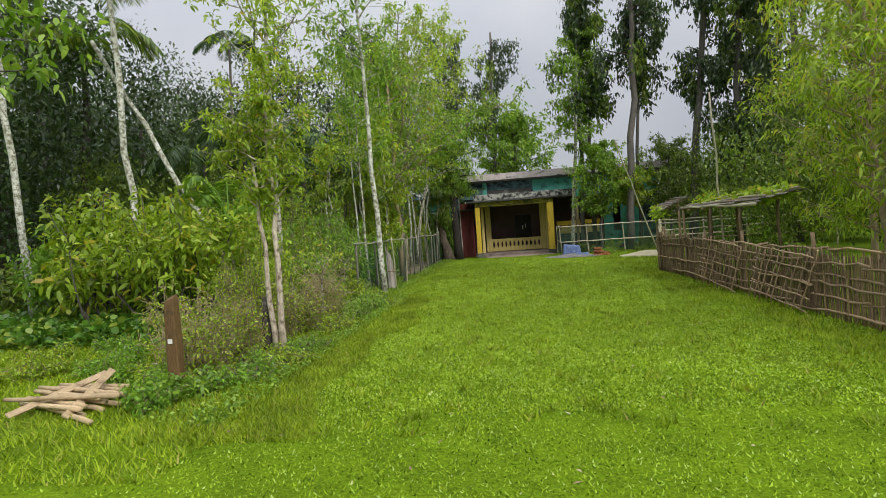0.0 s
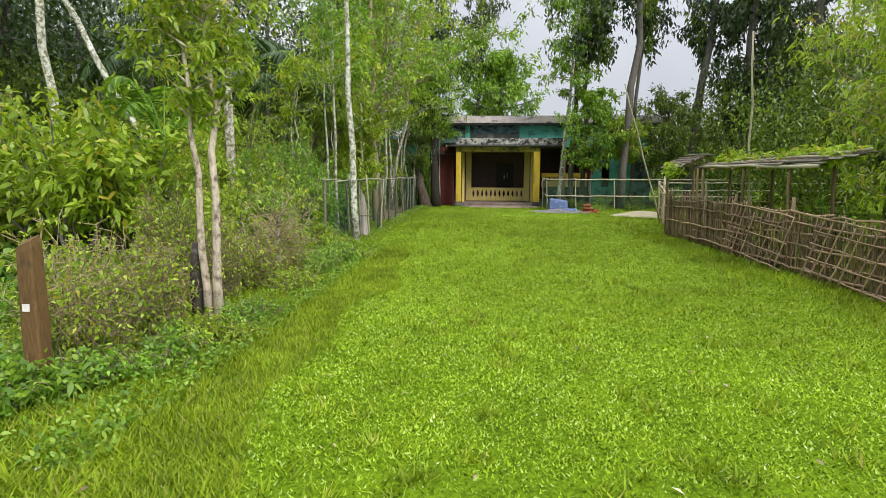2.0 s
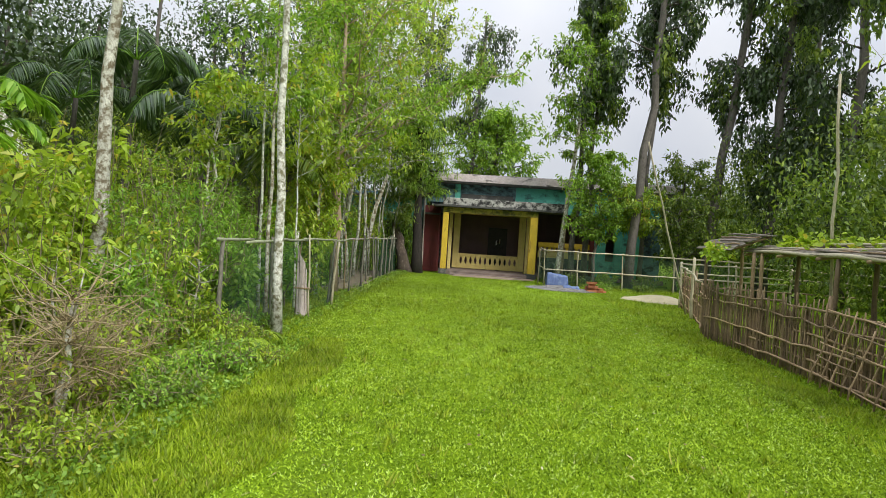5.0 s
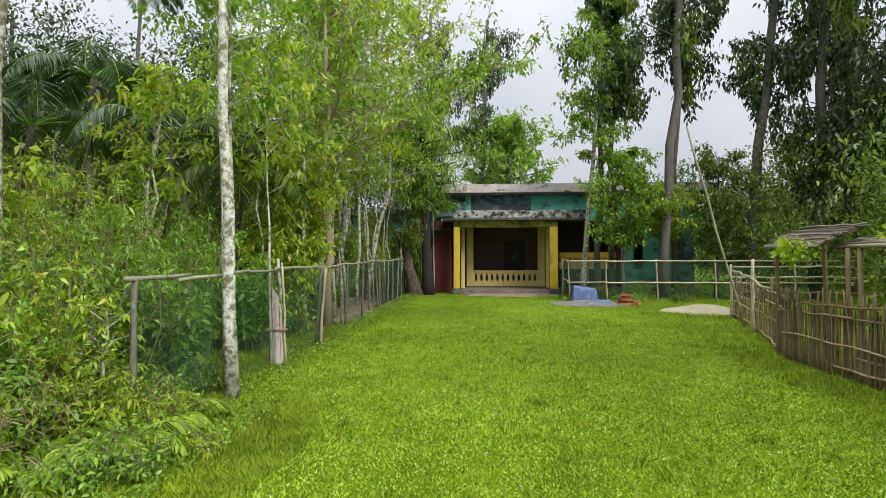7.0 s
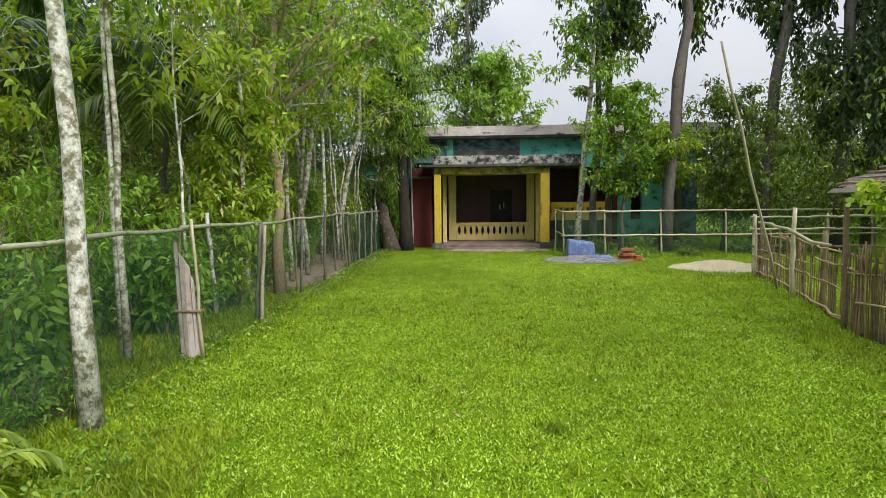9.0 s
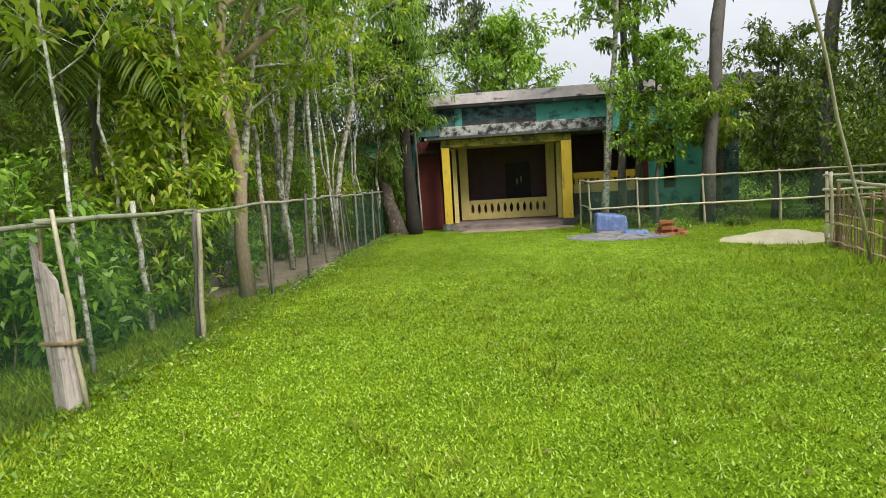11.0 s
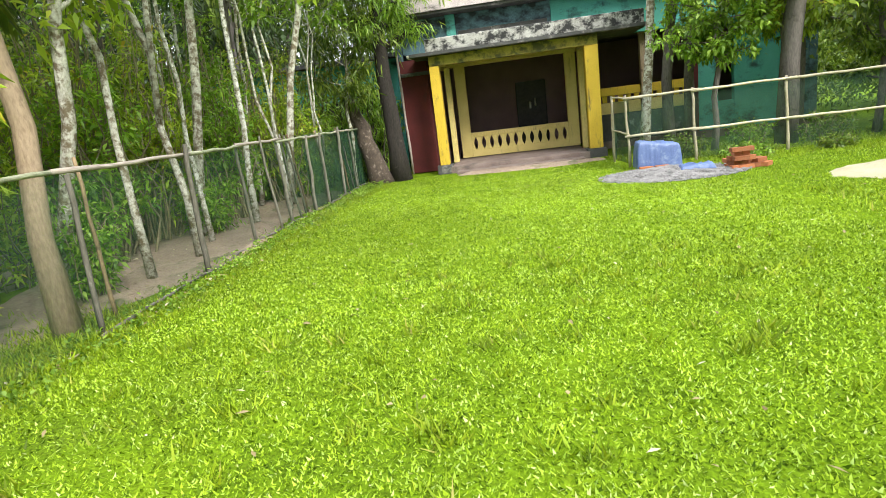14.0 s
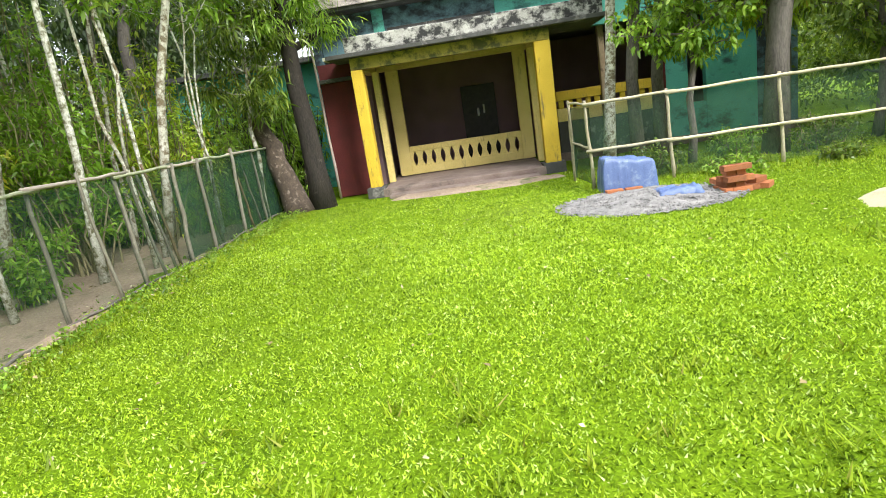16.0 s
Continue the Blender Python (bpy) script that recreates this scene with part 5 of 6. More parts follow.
# feathery bamboo-like tree beyond the stick fence
for i, (x, y, h, rr) in enumerate([(8.9, 8.6, 6.4, 2.0), (9.6, 6.2, 6.2, 2.1), (9.8, 10.6, 6.6, 2.0), (8.4, 4.4, 5.0, 1.7)]):
    tree("feathery_tree", "feathery yellow-green bamboo-leaved tree beyond the stick fence", (x, y, 0), h, 0.07, 0.1, rr, 34, 13, 6, 0.17, 0.26, LEAF_YOUNG, BARK_TAN, 130 + i, (-0.3, 0.1), 0.5, 0.6, fine=False,
         group="feathery trees", fork=(0.6, 0.4, 0.3))


# ---- thickets and far woods ----
def woods(name, label, spots, leaf_m, seed, leaf=(0.25, 0.45), share=0.5):
    """Crowns of many leaves for trees too far to tell apart; spots: x, y, low, high, radius, leaves."""
    rng = np.random.default_rng(seed)
    out = []
    for x, y, z0, z1, rad, n in spots:
        m = max(6, n // 45)
        c = clump_points(rng, m, (x, y, (z0 + z1) / 2), (rad, rad, (z1 - z0) / 2))
        c = np.repeat(c, 45, 0)
        p = c + rng.normal(size=c.shape) * rad * 0.17
        p[:, 2] = np.maximum(p[:, 2], 0.05)
        d = unit(rng.normal(size=p.shape) + (0, 0, -0.5))
        ln = rng.uniform(leaf[0], leaf[1], len(p))
        out.append(leaf_sheets(p, d, unit(rng.normal(size=p.shape) * 0.7 + (0, 0, 1.0)), ln, ln * share))
    return tagged(new(name, mesh_sheets(name, np.concatenate(out), 4, leaf_m)), label, "woods", kind="stuff")


rnd = random.Random(77)
dark = [(-rnd.uniform(14, 30), rnd.uniform(9, 34), rnd.uniform(0.5, 3), rnd.uniform(10, 17), rnd.uniform(2.4, 3.6), 2100) for _ in range(34)]
dark += [(-rnd.uniform(7, 13), rnd.uniform(33, 42), 0.5, rnd.uniform(7, 10), rnd.uniform(2, 3), 2000) for _ in range(9)]
def lowered(x, y, z0, z1, rad, n):
    """Trees stay low where the sky shows between the woods."""
    gap = 28 < math.degrees(math.atan2(1.5 - x, y)) < 33
    return x, y, min(z0, 1.0), min(z1, 0.5 + 0.31 * math.hypot(x - 1.5, y)) if gap else z1, rad, n


dark += [(x, y, 0.8, z, 2.5, 2600) for x, y, z in ((-9.5, 27, 12.5), (-12.5, 31.5, 14.5), (-6.5, 38.5, 13), (-10.5, 37, 14), (-13.5, 19.5, 9), (-12.5, 15, 10.5))]
dark = [lowered(*spot) for spot in dark]
woods("dark_woods", "dense dark woods behind the field", [(*d[:5], int(d[5] * 1.8)) for d in dark], LEAF_DARK, 1, (0.15, 0.28))
dim = [(-rnd.uniform(9.5, 14), rnd.uniform(14, 30), 0.1, rnd.uniform(2.5, 6.5), rnd.uniform(1.2, 2.0), 1500) for _ in range(22)]
dim += [(rnd.uniform(11, 26), rnd.uniform(26, 40), 0.1, rnd.uniform(3.2, 5.6), rnd.uniform(1.8, 3.0), 1400) for _ in range(18)]
dim += [(rnd.uniform(10.5, 20), rnd.uniform(12, 26), 0.1, rnd.uniform(3.5, 6.5), rnd.uniform(1.5, 2.2), 1500) for _ in range(16)]
dim += [(rnd.uniform(13.5, 21), rnd.uniform(0, 12), 0.1, rnd.uniform(3.2, 5.2), rnd.uniform(1.6, 2.4), 900) for _ in range(12)]
woods("dim_thicket", "deep green thicket round the yard", [(*d[:5], int(d[5] * 2.8)) for d in dim], LEAF_DEEP, 2, (0.09, 0.18))
far = [(rnd.uniform(-70, 90), rnd.uniform(60, 95), 0.2, rnd.uniform(6, 10), rnd.uniform(4, 7), 900) for _ in range(36)]
woods("far_woods", "far line of green trees", far, LEAF_DEEP, 3, (0.5, 0.9))
trunks = Shape()
for x, y, z0, z1, rad, n in dark:
    trunks.tube(bent((x, y, -0.1), (x + rnd.uniform(-0.5, 0.5), y, z1 * 0.8), 5, 0.15, rnd), [0.2, 0.17, 0.14, 0.11, 0.06], 6, False)
tagged(new("woods_trunks", trunks.mesh("woods_trunks", BARK_DARK)), "dark trunks inside the woods", "woods", kind="stuff")

# shrubs: x, y, height, spread, stems, leaves, leaf size, leaf width share, material
SH = "shrubs behind the fence"
for i, (x, y, h, sp, st, k, lf, slim, mat) in enumerate([
        (-6.6, 8.3, 3.3, 1.7, 34, 10, 0.19, 0.42, LEAF_YOUNG), (-8.3, 9.4, 2.8, 1.5, 26, 10, 0.18, 0.40, LEAF_FERN), (-4.9, 7.6, 3.0, 1.4, 32, 10, 0.17, 0.40, LEAF_YOUNG),
        (-3.5, 8.4, 2.3, 1.1, 22, 9, 0.14, 0.4, LEAF_YOUNG), (-2.95, 10.6, 3.1, 1.0, 34, 12, 0.088, 0.3, LEAF_FERN), (-4.3, 11.6, 3.7, 1.4, 36, 12, 0.095, 0.32, LEAF_YOUNG), (-3.0, 12.2, 2.7, 0.9, 30, 12, 0.088, 0.3, LEAF_FERN), (-4.4, 9.8, 2.7, 0.9, 28, 11, 0.11, 0.4, LEAF_YOUNG), (-5.6, 10.8, 4.2, 1.4, 24, 9, 0.18, 0.4, LEAF_YOUNG),
        (-5.6, 13.0, 3.6, 1.6, 36, 12, 0.10, 0.34, LEAF_YOUNG), (-3.3, 13.6, 2.4, 1.0, 30, 10, 0.10, 0.4, LEAF_FERN), (-2.8, 14.6, 1.5, 0.7, 16, 9, 0.12, 0.4, LEAF_FERN),
        (-4.6, 14.6, 2.8, 1.2, 32, 11, 0.11, 0.4, LEAF_FERN), (-2.7, 15.5, 2.9, 0.7, 40, 11, 0.13, 0.36, LEAF_YOUNG), (-5.6, 17.6, 3.4, 1.5, 22, 8, 0.15, 0.4, LEAF_MID),
        (-7.6, 14.4, 3.8, 1.6, 22, 8, 0.17, 0.4, LEAF_DEEP), (-7.2, 11.8, 2.8, 1.4, 22, 8, 0.16, 0.4, LEAF_MID), (-9.8, 12.4, 2.4, 1.6, 20, 8, 0.17, 0.4, LEAF_DEEP),
        (-11.6, 12.6, 2.2, 1.6, 20, 8, 0.18, 0.4, LEAF_DEEP), (-11.5, 10.2, 1.6, 1.4, 18, 8, 0.18, 0.4, LEAF_DEEP), (-5.0, 20.2, 3.0, 1.2, 20, 8, 0.14, 0.4, LEAF_FERN),
        (-6.3, 22.6, 4.2, 1.6, 24, 9, 0.17, 0.32, LEAF_MID), (-4.8, 25.3, 3.4, 1.2, 22, 9, 0.16, 0.3, LEAF_DEEP), (-3.2, 26.6, 3.2, 1.0, 20, 9, 0.16, 0.25, LEAF_MID),
        (-5.6, 27.4, 4.6, 1.6, 24, 9, 0.17, 0.3, LEAF_DEEP), (-2.6, 17.6, 1.4, 0.5, 14, 8, 0.08, 0.4, LEAF_FERN), (-7.5, 19.4, 4.0, 1.6, 24, 9, 0.16, 0.35, LEAF_MID),
        (-3.0, 25.0, 2.2, 0.7, 16, 9, 0.13, 0.3, LEAF_YOUNG), (-6.6, 25.0, 4.6, 1.6, 22, 9, 0.17, 0.35, LEAF_DEEP), (-8.2, 22.6, 5.0, 1.8, 24, 9, 0.18, 0.35, LEAF_DEEP)]):
    shrub("leafy_shrub", "dense leafy green shrub in the thicket behind the fence" if mat is not LEAF_YOUNG else "yellow-green leafy shrub at the garden edge", (x, y, 0), h, sp, st, k, lf, slim, mat, 200 + i, fine=y < 10.5, group=SH,
          bare=0.42 if i < 3 else 0.12, bark_m=BARK_GREY if i < 3 else TWIG, stem_r=0.007 if i < 3 else 0.0035)
for i, (x, y, h, sp, st, k, lf, slim, mat) in enumerate([
        (-2.3, 8.5, 1.6, 0.5, 22, 9, 0.075, 0.42, LEAF_FERN), (-2.5, 9.2, 1.9, 0.6, 24, 10, 0.075, 0.42, LEAF_YOUNG), (-1.75, 8.95, 0.8, 0.38, 18, 9, 0.06, 0.42, LEAF_YOUNG), (-2.8, 7.6, 1.8, 0.6, 22, 8, 0.08, 0.42, LEAF_YOUNG),
        (-2.9, 6.4, 1.7, 0.6, 22, 8, 0.08, 0.42, LEAF_YOUNG), (-2.3, 10.9, 1.5, 0.5, 14, 6, 0.12, 0.45, LEAF_MID), (-2.4, 13.5, 1.9, 0.5, 14, 8, 0.12, 0.42, LEAF_FERN)]):
    shrub("garden_shrub", "bright fresh-leaved sapling shrub at the fence end", (x, y, 0), h, sp, st, k, lf, slim, mat, 300 + i, group=SH, bare=0.25, twig_n=11, stem_r=0.005)
for i, (x, y, h, sp) in enumerate([(-2.3, 27.6, 3.6, 0.8), (-3.4, 28.4, 4.0, 0.9), (-4.6, 28.8, 4.0, 1.0), (-6.0, 29.2, 4.2, 1.0), (-1.7, 28.2, 3.2, 0.6)]):
    shrub("wall_shrub", "tall narrow-leaved shrub before the teal wall", (x, y, 0), h, sp, 20, 8, 0.2, 0.2, (LEAF_MID, LEAF_DEEP)[i % 2], 320 + i, 0.8, False, SH, 0.1, BARK_DARK)
shrub("fence_creeper", "leafy creeper rising over the stick fence", (6.75, 8.6, 0), 1.25, 0.45, 14, 5, 0.08, 0.6, LEAF_MID, 330, bare=0.5)
shrub("fence_creeper", "leafy creeper beside the low shed", (6.8, 7.0, 0), 1.2, 0.45, 12, 5, 0.08, 0.6, LEAF_MID, 331, bare=0.5)
dead = thing("dead_bush", "half-dead bush of bare brown tangled twigs on a pale stem", "bush", at=(-1.6, 6.5, 0))
ds, rr = Shape(), random.Random(44)
stem = bent((0, 0, -0.05), (0.05, 0.02, 0.95), 7, 0.03, rr)
ds.tube(stem, [0.034, 0.03, 0.028, 0.025, 0.02, 0.014, 0.008], 7)
ds.tube(bent((0.01, 0, 0.1), (0.1, 0.05, 1.15), 6, 0.04, rr), [0.02, 0.018, 0.015, 0.012, 0.009, 0.004], 6)
part("stem", ds.mesh("stem", BARK_PALE, True), dead)
tw = Shape()
for _ in range(70):
    a = stem[rr.randrange(2, 7)]
    az, ln = rr.uniform(0, 6.28), rr.uniform(0.25, 0.65)
    b = a + Vector((math.cos(az) * ln, math.sin(az) * ln, rr.uniform(-0.12, 0.45)))
    b.z = max(b.z, 0.06)
    pts = bent(a, b, 5, 0.05, rr)
    tw.tube(pts, [0.007, 0.006, 0.005, 0.004, 0.003], 4, False)
    for k in range(3):
        c = pts[rr.randrange(1, 5)]
        tw.tube([c, c + Vector((rr.gauss(0, 0.12), rr.gauss(0, 0.12), rr.gauss(0.02, 0.1)))], [0.004, 0.002], 3, False)
part("twig_tangle", tw.mesh("twig_tangle", TWIG_DRY, True), dead)["kind"] = "stuff"
for i, (x, y, h, sp, mat) in enumerate([(-4.4, 18.6, 2.6, 0.9, LEAF_YOUNG), (-4.9, 21.2, 3.4, 1.0, LEAF_FERN), (-5.6, 23.6, 3.6, 1.1, LEAF_YOUNG), (-3.6, 25.4, 2.4, 0.7, LEAF_YOUNG), (-3.1, 20.9, 1.2, 0.5, LEAF_FERN), (-4.0, 24.6, 2.0, 0.7, LEAF_FERN),
        (-3.7, 19.4, 4.2, 1.0, LEAF_FERN), (-4.1, 21.0, 4.6, 1.1, LEAF_YOUNG), (-3.4, 22.6, 4.0, 0.9, LEAF_FERN), (-4.4, 23.2, 5.0, 1.1, LEAF_FERN), (-3.3, 24.7, 4.2, 0.9, LEAF_YOUNG), (-4.6, 19.8, 5.2, 1.1, LEAF_YOUNG), (-5.2, 22.2, 5.6, 1.2, LEAF_FERN)]):
    shrub("understorey_shrub", "fresh green understorey shrub among the slender trunks", (x, y, 0), h, sp, 18 if h < 4 else 30, 9, 0.10 if h < 4 else 0.115, 0.34, mat, 350 + i, fine=False, group=SH, bare=0.15 if h < 4 else 0.3, twig_n=9, stem_r=0.004)
# cassava-like saplings with fingered leaves at the fence end
for i, (x, y, h) in enumerate([(-2.3, 8.3, 1.35), (-2.05, 9.3, 1.3), (-2.6, 7.6, 1.2)]):
    rr, rg = random.Random(290 + i), np.random.default_rng(290 + i)
    sapling = thing("sapling", "slim sapling with pale fingered drooping leaves", "sapling", "fingered saplings", at=(x, y, 0))
    wd, shs = Shape(), []
    stem = bent((0, 0, -0.04), (0.05, 0.05, h * 0.85), 6, 0.05, rr)
    wd.tube(stem, [0.02, 0.018, 0.016, 0.014, 0.012, 0.008], 6, False)
    for j in range(16):
        u = 0.45 + 0.55 * j / 15
        at = stem[min(int(u * 5), 4)].lerp(stem[min(int(u * 5), 4) + 1], u * 5 - min(int(u * 5), 4))
        az, reach = j * 2.4, rr.uniform(0.16, 0.34)
        tip = at + Vector((math.cos(az) * reach, math.sin(az) * reach, rr.uniform(0.05, 0.16)))
        wd.tube([at, tip], [0.006, 0.004], 4, False)
        fan = np.array([az + rr.uniform(-0.2, 0.2) + a for a in (-1.5, -0.9, -0.3, 0.3, 0.9, 1.5)])
        dd = unit(np.stack([np.cos(fan), np.sin(fan), np.full(6, -0.45)], 1))
        ln = rr.uniform(0.085, 0.13) * np.array([0.7, 0.9, 1, 1, 0.9, 0.7])
        shs.append(leaf_sheets(np.tile(np.array(tip), (6, 1)), dd, unit(rg.normal(size=(6, 3)) * 0.15 + (0, 0, 1.0)), ln, ln * 0.26))
    part("stem_spray", wd.mesh("stem_spray", BARK_PALE, True), sapling)["kind"] = "stuff"
    part("foliage", mesh_sheets("foliage", np.concatenate(shs), 4, LEAF_YOUNG), sapling)
# twiggy derelict hedge from the gate post to the lawn tree
for i, (x, y, h, sp, k, mat) in enumerate([
        (-1.9, 3.1, 1.0, 0.5, 3, LEAF_YOUNG), (-1.75, 3.7, 0.95, 0.45, 2, LEAF_YOUNG), (-2.1, 4.2, 1.1, 0.5, 3, LEAF_YOUNG), (-1.9, 5.3, 1.0, 0.45, 3, LEAF_YOUNG), (-1.7, 6.0, 0.9, 0.45, 3, LEAF_YOUNG),
        (-1.65, 6.8, 0.95, 0.4, 2, LEAF_YOUNG), (-2.0, 7.6, 1.0, 0.5, 3, LEAF_YOUNG), (-2.3, 6.4, 1.2, 0.5, 3, LEAF_YOUNG), (-2.2, 8.6, 1.0, 0.5, 4, LEAF_FERN), (-1.75, 9.6, 0.5, 0.4, 4, LEAF_FERN),
        (-2.4, 5.2, 1.7, 0.45, 5, LEAF_YOUNG), (-2.6, 3.8, 1.3, 0.5, 4, LEAF_YOUNG)]):
    shrub("hedge_bush", "twiggy half-bare hedge bush tangled with dry stems", (x, y, 0), h, sp, 50, -2 if k < 4 else -1, 0.055, 0.45, mat, 240 + i, fine=False, group="hedge bushes", bare=0.12, twig_n=13, bark_m=TWIG_DRY, stem_r=0.0035)
# yellowish weeds between the bed and the stick pile
rr = random.Random(97)
for i in range(16):
    shrub("field_weed", "yellow-green weed clump in the field grass", (rr.uniform(-5.2, -2.2), rr.uniform(3.0, 5.4), 0), rr.uniform(0.22, 0.42), rr.uniform(0.2, 0.34), 16, 5, 0.055, 0.42, (LEAF_YOUNG, LEAF_FERN)[i % 3 == 0], 600 + i, fine=False, group="field weeds", bare=0.1, twig_n=5, stem_r=0.003)
for i, (x, y) in enumerate([(-1.9, 2.15), (-1.65, 2.1), (-1.75, 1.8), (-1.5, 2.5), (-2.05, 2.7)]):
    shrub("post_weed", "fresh broad-leaved weed at the gate post's foot", (x, y, 0), rr.uniform(0.26, 0.4), 0.2, 14, 4, 0.06, 0.5, (LEAF_FERN, LEAF_MID)[i % 2], 630 + i, group="post weeds", bare=0.15, twig_n=5, stem_r=0.003)
# low leafy weeds at the hedge foot
for i, (x, y, h, sp, lf) in enumerate([(-1.35, 2.9, 0.28, 0.5, 0.09), (-1.2, 3.6, 0.25, 0.45, 0.08), (-1.62, 2.35, 0.2, 0.3, 0.15), (-1.15, 4.4, 0.22, 0.4, 0.07), (-1.2, 6.0, 0.3, 0.45, 0.08), (-1.3, 7.2, 0.32, 0.45, 0.09),
                                       (-1.35, 8.3, 0.4, 0.5, 0.1), (-1.5, 9.3, 0.42, 0.45, 0.1), (-2.15, 2.3, 0.16, 0.25, 0.12), (-1.9, 10.6, 0.5, 0.4, 0.1), (-1.0, 8.9, 0.22, 0.35, 0.07)]):
    shrub("weed_clump", "low clump of fresh green weeds at the hedge foot", (x, y, 0), h, sp, 40, 8, lf * 0.5, 0.45, (LEAF_FERN, LEAF_YOUNG, LEAF_MID)[i % 3], 260 + i, group="weed clumps", bare=0.1, twig_n=5)
for i, (x, y) in enumerate([(-1.95, 9.6), (-1.5, 9.4), (-1.5, 8.7), (-2.8, 9.4), (-1.75, 8.2)]):
    rr, rg = random.Random(280 + i), np.random.default_rng(280 + i)
    fern = thing("fern", "arching yellow-green fern by the fence", "fern", "ferns", at=(x, y, 0))
    wd, shs = Shape(), []
    for j in range(9):
        frond(rg, rr, (0, 0, 0.02), j * 0.7, rr.uniform(0.6, 0.9), 1.0, 0.16, 20, wd, shs, 0.3, 0.03)
    part("rib_spray", wd.mesh("rib_spray", LEAF_YOUNG), fern)
    part("fronds", mesh_sheets("fronds", np.concatenate(shs), 6, LEAF_YOUNG), fern)
# crop rows with broad leaves
rng = np.random.default_rng(4)
ce = np.stack([rng.uniform(-12, -3.4, 2300), rng.uniform(5.4, 9.4, 2300), rng.uniform(0.08, 0.34, 2300)], 1)
ce = ce[(ce[:, 1] > 5.2 + 0.25 * (-ce[:, 0] - 3.4) * 0.3)]
cv, per = rosettes(rng, ce, np.tile([0, 0, 1.0], (len(ce), 1)), 6, 0.17, 0.7, True, 0.2)
tagged(new("crop_leaves", mesh_sheets("crop_leaves", cv, per, LEAF_BED)), "bed of broad-leaved green vegetables", "crop", kind="stuff")
# pale poles of an old fence under the big shrub
for i, (x, y, h) in enumerate([(-8.55, 9.9, 1.2), (-7.3, 9.6, 0.9), (-10.2, 10.6, 1.0), (-9.4, 10.2, 0.9), (-6.2, 9.4, 0.9)]):
    thing("garden_stake", "weathered grey stake at the garden's edge", "stake", "garden stakes", data=cane_mesh("garden_stake", h, 0.05 if i == 0 else 0.025, PLANK_GREY, 730 + i, 7)).matrix_world = along((x, y, -0.05), (x + 0.04, y, h))


# ---- grass ----
TURF_GRID = np.array([[lumpy(-30 + 0.6 * i, -12 + 0.6 * j) - (0.02 if 24 < -12 + 0.6 * j else 0) for i in range(101)] for j in range(101)])


def turf_height(xy):
    """The height of the ground sheet under each point."""
    u, v = (xy[:, 0] + 30) / 0.6, (xy[:, 1] + 12) / 0.6
    i, j = u.astype(int), v.astype(int)
    a, b = u - i, v - j
    return (TURF_GRID[j, i] * (1 - a) + TURF_GRID[j, i + 1] * a) * (1 - b) + (TURF_GRID[j + 1, i] * (1 - a) + TURF_GRID[j + 1, i + 1] * a) * b


def blades(name, label, xy, size, slim, lie, mat, seed):
    """Single pointed blades, one three-cornered face each."""
    rng = np.random.default_rng(seed)
    n = len(xy)
    az = rng.uniform(0, 2 * np.pi, n)
    d = unit(np.stack([np.cos(az) * lie, np.sin(az) * lie, rng.uniform(0.25, 1.1, n)], 1))
    p = np.concatenate([xy, (turf_height(xy) - 0.006)[:, None]], 1)
    ln = (size * rng.uniform(0.5, 1.3, n))[:, None]
    turn = az + 1.57 + rng.normal(size=n) * 0.5
    side = np.stack([np.cos(turn), np.sin(turn), rng.normal(size=n) * 0.25], 1) * ln * slim / 2
    v = np.stack([p - side, p + side, p + d * ln], 1)
    return tagged(new(name, mesh_sheets(name, v, 3, mat)), label, "grass", kind="stuff")


rng = np.random.default_rng(8)
gx = np.concatenate([rng.uniform(-2.0, 6.3, 560000), rng.uniform(-1.8, 5.0, 640000), rng.uniform(6.3, 9.5, 60000)])
gy = np.concatenate([rng.uniform(-0.6, 26.6, 560000), rng.uniform(1.5, 22.5, 640000), rng.uniform(17.0, 27.0, 60000)])
left_edge = np.where(gy < 9.5, -0.3, -1.5) - np.abs(rng.normal(size=len(gx))) * np.where(gy < 9.5, 0.95, 0.05) + np.where(gy < 9.5, 0.3 * np.sin(gy * 1.7) * np.sin(gy * 0.6 + 1), 0)
keep = (gx > left_edge) & ~((np.abs(gx - 2.2) < 1.65 + 0.2 * np.sin(gy * 9)) & (gy > 25.95 + 0.12 * np.sin(gx * 4) + 0.1 * rng.normal(size=len(gx)))) & ~(((gx - 4.45) / 1.1) ** 2 + ((gy - 22.4) / 0.85) ** 2 < 1)
thin = 0.5 + 0.5 * np.sin(gx * 0.9 + 1.3 * np.sin(gy * 0.4)) * np.sin(gy * 0.55 + gx * 0.3)
keep &= rng.random(len(gx)) < 0.75 + 0.35 * thin
blades("lawn_grass", "short bright green carpet-grass lawn", np.stack([gx, gy], 1)[keep], 0.030, 0.56, 0.85, GRASS_LAWN, 1)
rx = np.concatenate([rng.uniform(-9, -0.7, 60000), -1.25 + 0.3 * rng.normal(size=16000), rng.uniform(5.3, 7.2, 14000), rng.uniform(3.9, 12, 12000), rng.uniform(-4, -1.5, 9000), -1.5 - np.abs(rng.normal(size=26000)) * 0.7])
ry = np.concatenate([rng.uniform(0.3, 8.0, 60000), rng.uniform(1.0, 10.5, 16000), rng.uniform(2, 20, 14000), rng.uniform(22.9, 26.5, 12000), rng.uniform(9.0, 16.5, 9000), rng.uniform(10.0, 17.2, 26000)])
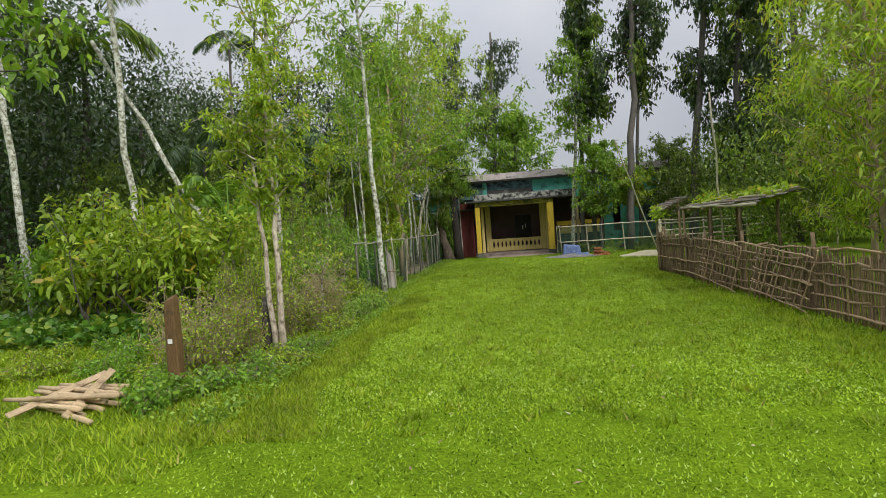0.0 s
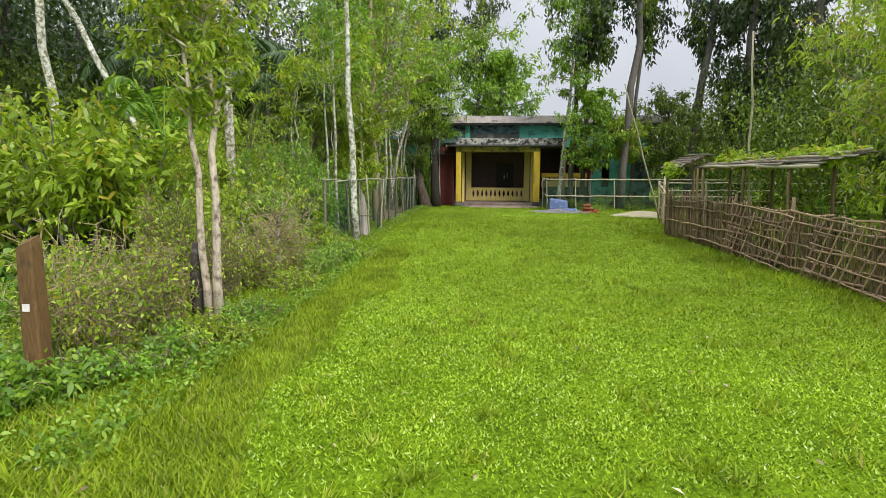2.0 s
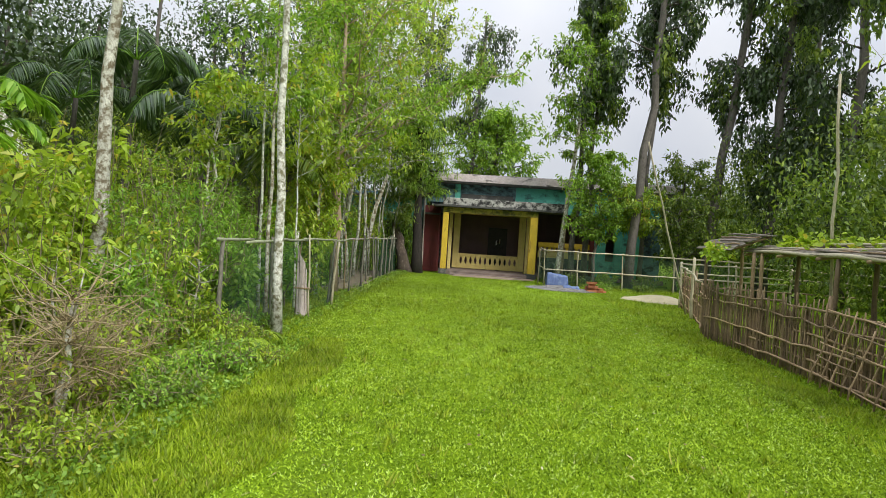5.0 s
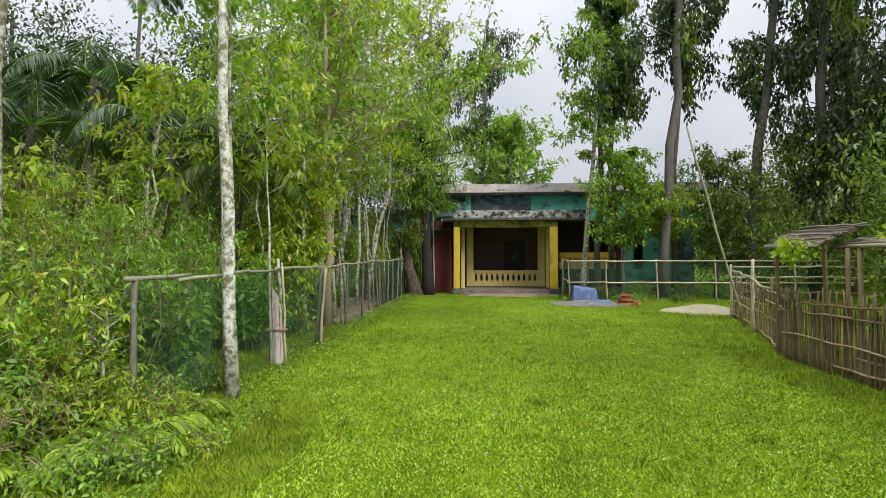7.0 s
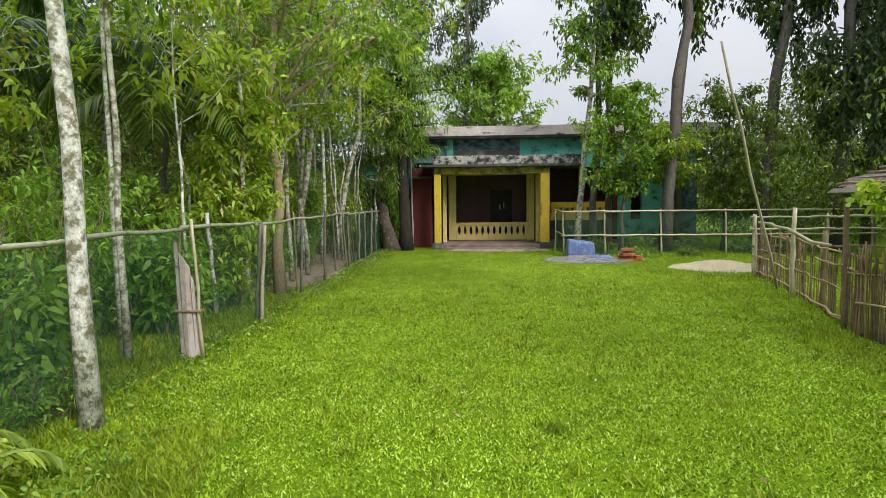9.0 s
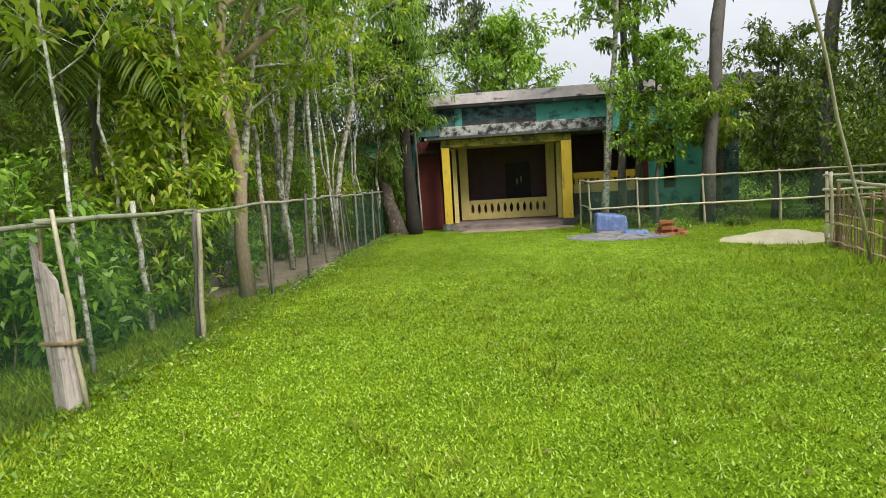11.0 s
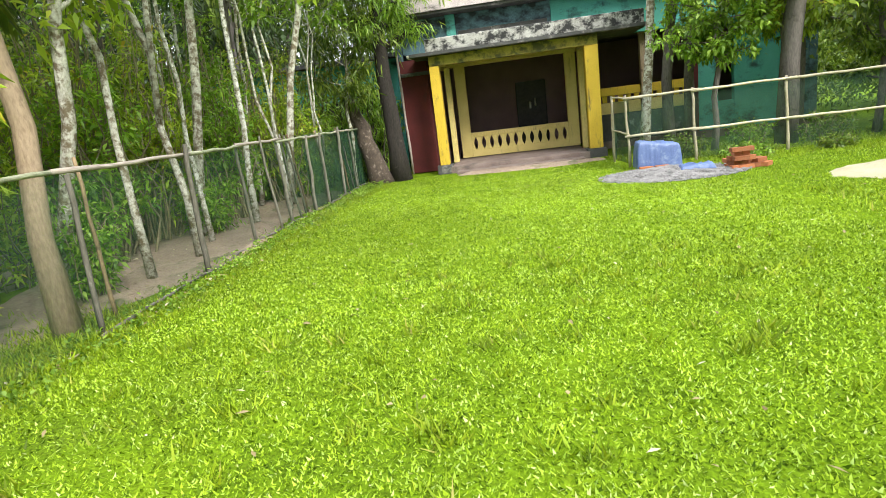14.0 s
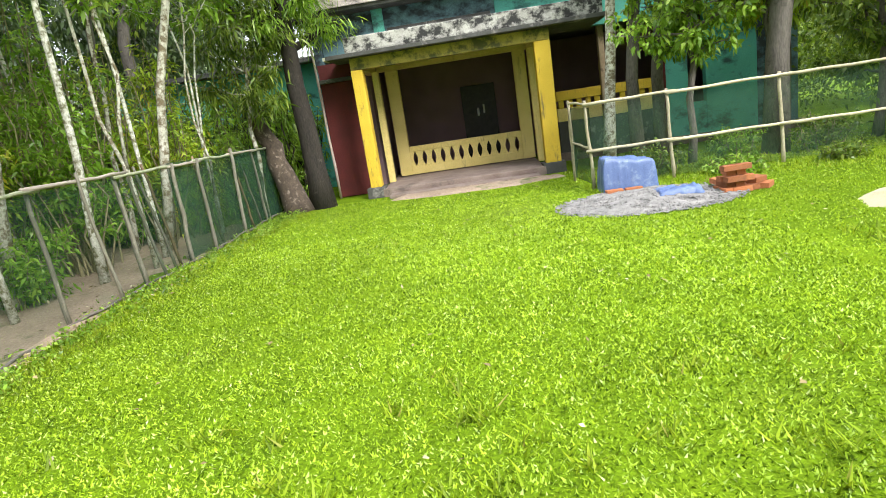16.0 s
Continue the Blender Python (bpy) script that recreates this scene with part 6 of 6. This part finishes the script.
ok = ~((np.abs(rx + 2.72) < 0.4) & (np.abs(ry - 2.2) < 0.35)) & ~(((rx - 4.45) / 1.2) ** 2 + ((ry - 22.4) / 0.95) ** 2 < 1)
blades("rough_grass", "longer rough grass along hedge and fences", np.stack([rx, ry], 1)[ok], 0.10, 0.15, 0.65, GRASS_ROUGH, 2)
ex = np.concatenate([-0.1 - np.abs(rng.normal(size=80000)) * 0.8, -1.5 + 0.2 * rng.normal(size=30000), 5.75 - np.abs(rng.normal(size=26000)) * 0.3])
ey = np.concatenate([rng.uniform(1.0, 10.6, 80000), rng.uniform(10.5, 26.2, 30000), rng.uniform(2.0, 14.0, 26000)])
ex += np.where(ey < 10.6, 0.25 * np.sin(ey * 1.7) * np.sin(ey * 0.6 + 1), 0)
blades("edge_grass", "fine uneven grass along the lawn's edges", np.stack([ex, ey], 1), 0.058, 0.2, 0.6, GRASS_ROUGH, 5)
wx = np.stack([-0.75 - np.abs(rng.normal(size=1700)) * 0.4, rng.uniform(1.4, 10.4, 1700), rng.uniform(0.02, 0.09, 1700)], 1)
fx = np.stack([-1.55 + 0.16 * rng.normal(size=1500), rng.uniform(10.6, 26.0, 1500), rng.uniform(0.02, 0.08, 1500)], 1)
wv, per = rosettes(rng, np.concatenate([wx, fx]), np.tile([0, 0, 1.0], (3200, 1)), 6, 0.05, 0.5, True, 0.2)
tagged(new("edge_weeds", mesh_sheets("edge_weeds", wv, per, LEAF_MID)), "small leafy weeds along the lawn's edge", "weeds", kind="stuff")
tx, ty = [], []
for _ in range(520):
    cx, cy = rng.uniform(-0.8, 5.8), rng.uniform(1, 18)
    m = rng.integers(18, 44)
    tx.append(cx + rng.normal(size=m) * 0.05), ty.append(cy + rng.normal(size=m) * 0.05)
blades("grass_tufts", "darker taller tufts standing in the lawn", np.stack([np.concatenate(tx), np.concatenate(ty)], 1), 0.10, 0.15, 0.6, GRASS_ROUGH, 3)

# yard plants behind the bamboo rails
for i, (x, y, h) in enumerate([(5.2, 24.6, 0.6), (6.5, 24.5, 0.7), (8.0, 24.7, 0.8), (9.6, 24.8, 0.9), (10.4, 24.6, 0.9), (6.1, 23.6, 0.25), (7.6, 23.6, 0.25)]):
    shrub("yard_plant", "leafy green weed plant along the bamboo rails", (x, y, 0), h, 0.35 + 0.2 * h, 14, 5, 0.075, 0.45, (LEAF_DEEP, LEAF_MID)[i % 2], 400 + i, fine=False, group="yard plants", bare=0.1)
# fallen leaves on the lawn
rng = np.random.default_rng(15)
lx = np.stack([np.concatenate([rng.uniform(-1.3, 6.0, 320), rng.uniform(-5.5, -1.7, 700), -1.62 + 0.14 * rng.normal(size=420)]), np.concatenate([rng.uniform(0, 25.5, 320), rng.uniform(12.0, 25.0, 700), rng.uniform(12.5, 24.5, 420)])], 1)
lp = np.concatenate([lx, (turf_height(lx) + 0.03)[:, None]], 1)
ld = rng.normal(size=(1440, 3)) * (1, 1, 0.15)
lv = leaf_sheets(lp, ld, unit(rng.normal(size=(1440, 3)) * 0.25 + (0, 0, 1.0)), rng.uniform(0.03, 0.08, 1440), rng.uniform(0.015, 0.035, 1440), False, 0.0)
tagged(new("fallen_leaves", mesh_sheets("fallen_leaves", lv, 4, LEAF_LITTER)), "pale dry leaves scattered on the lawn", "leaves", kind="stuff")
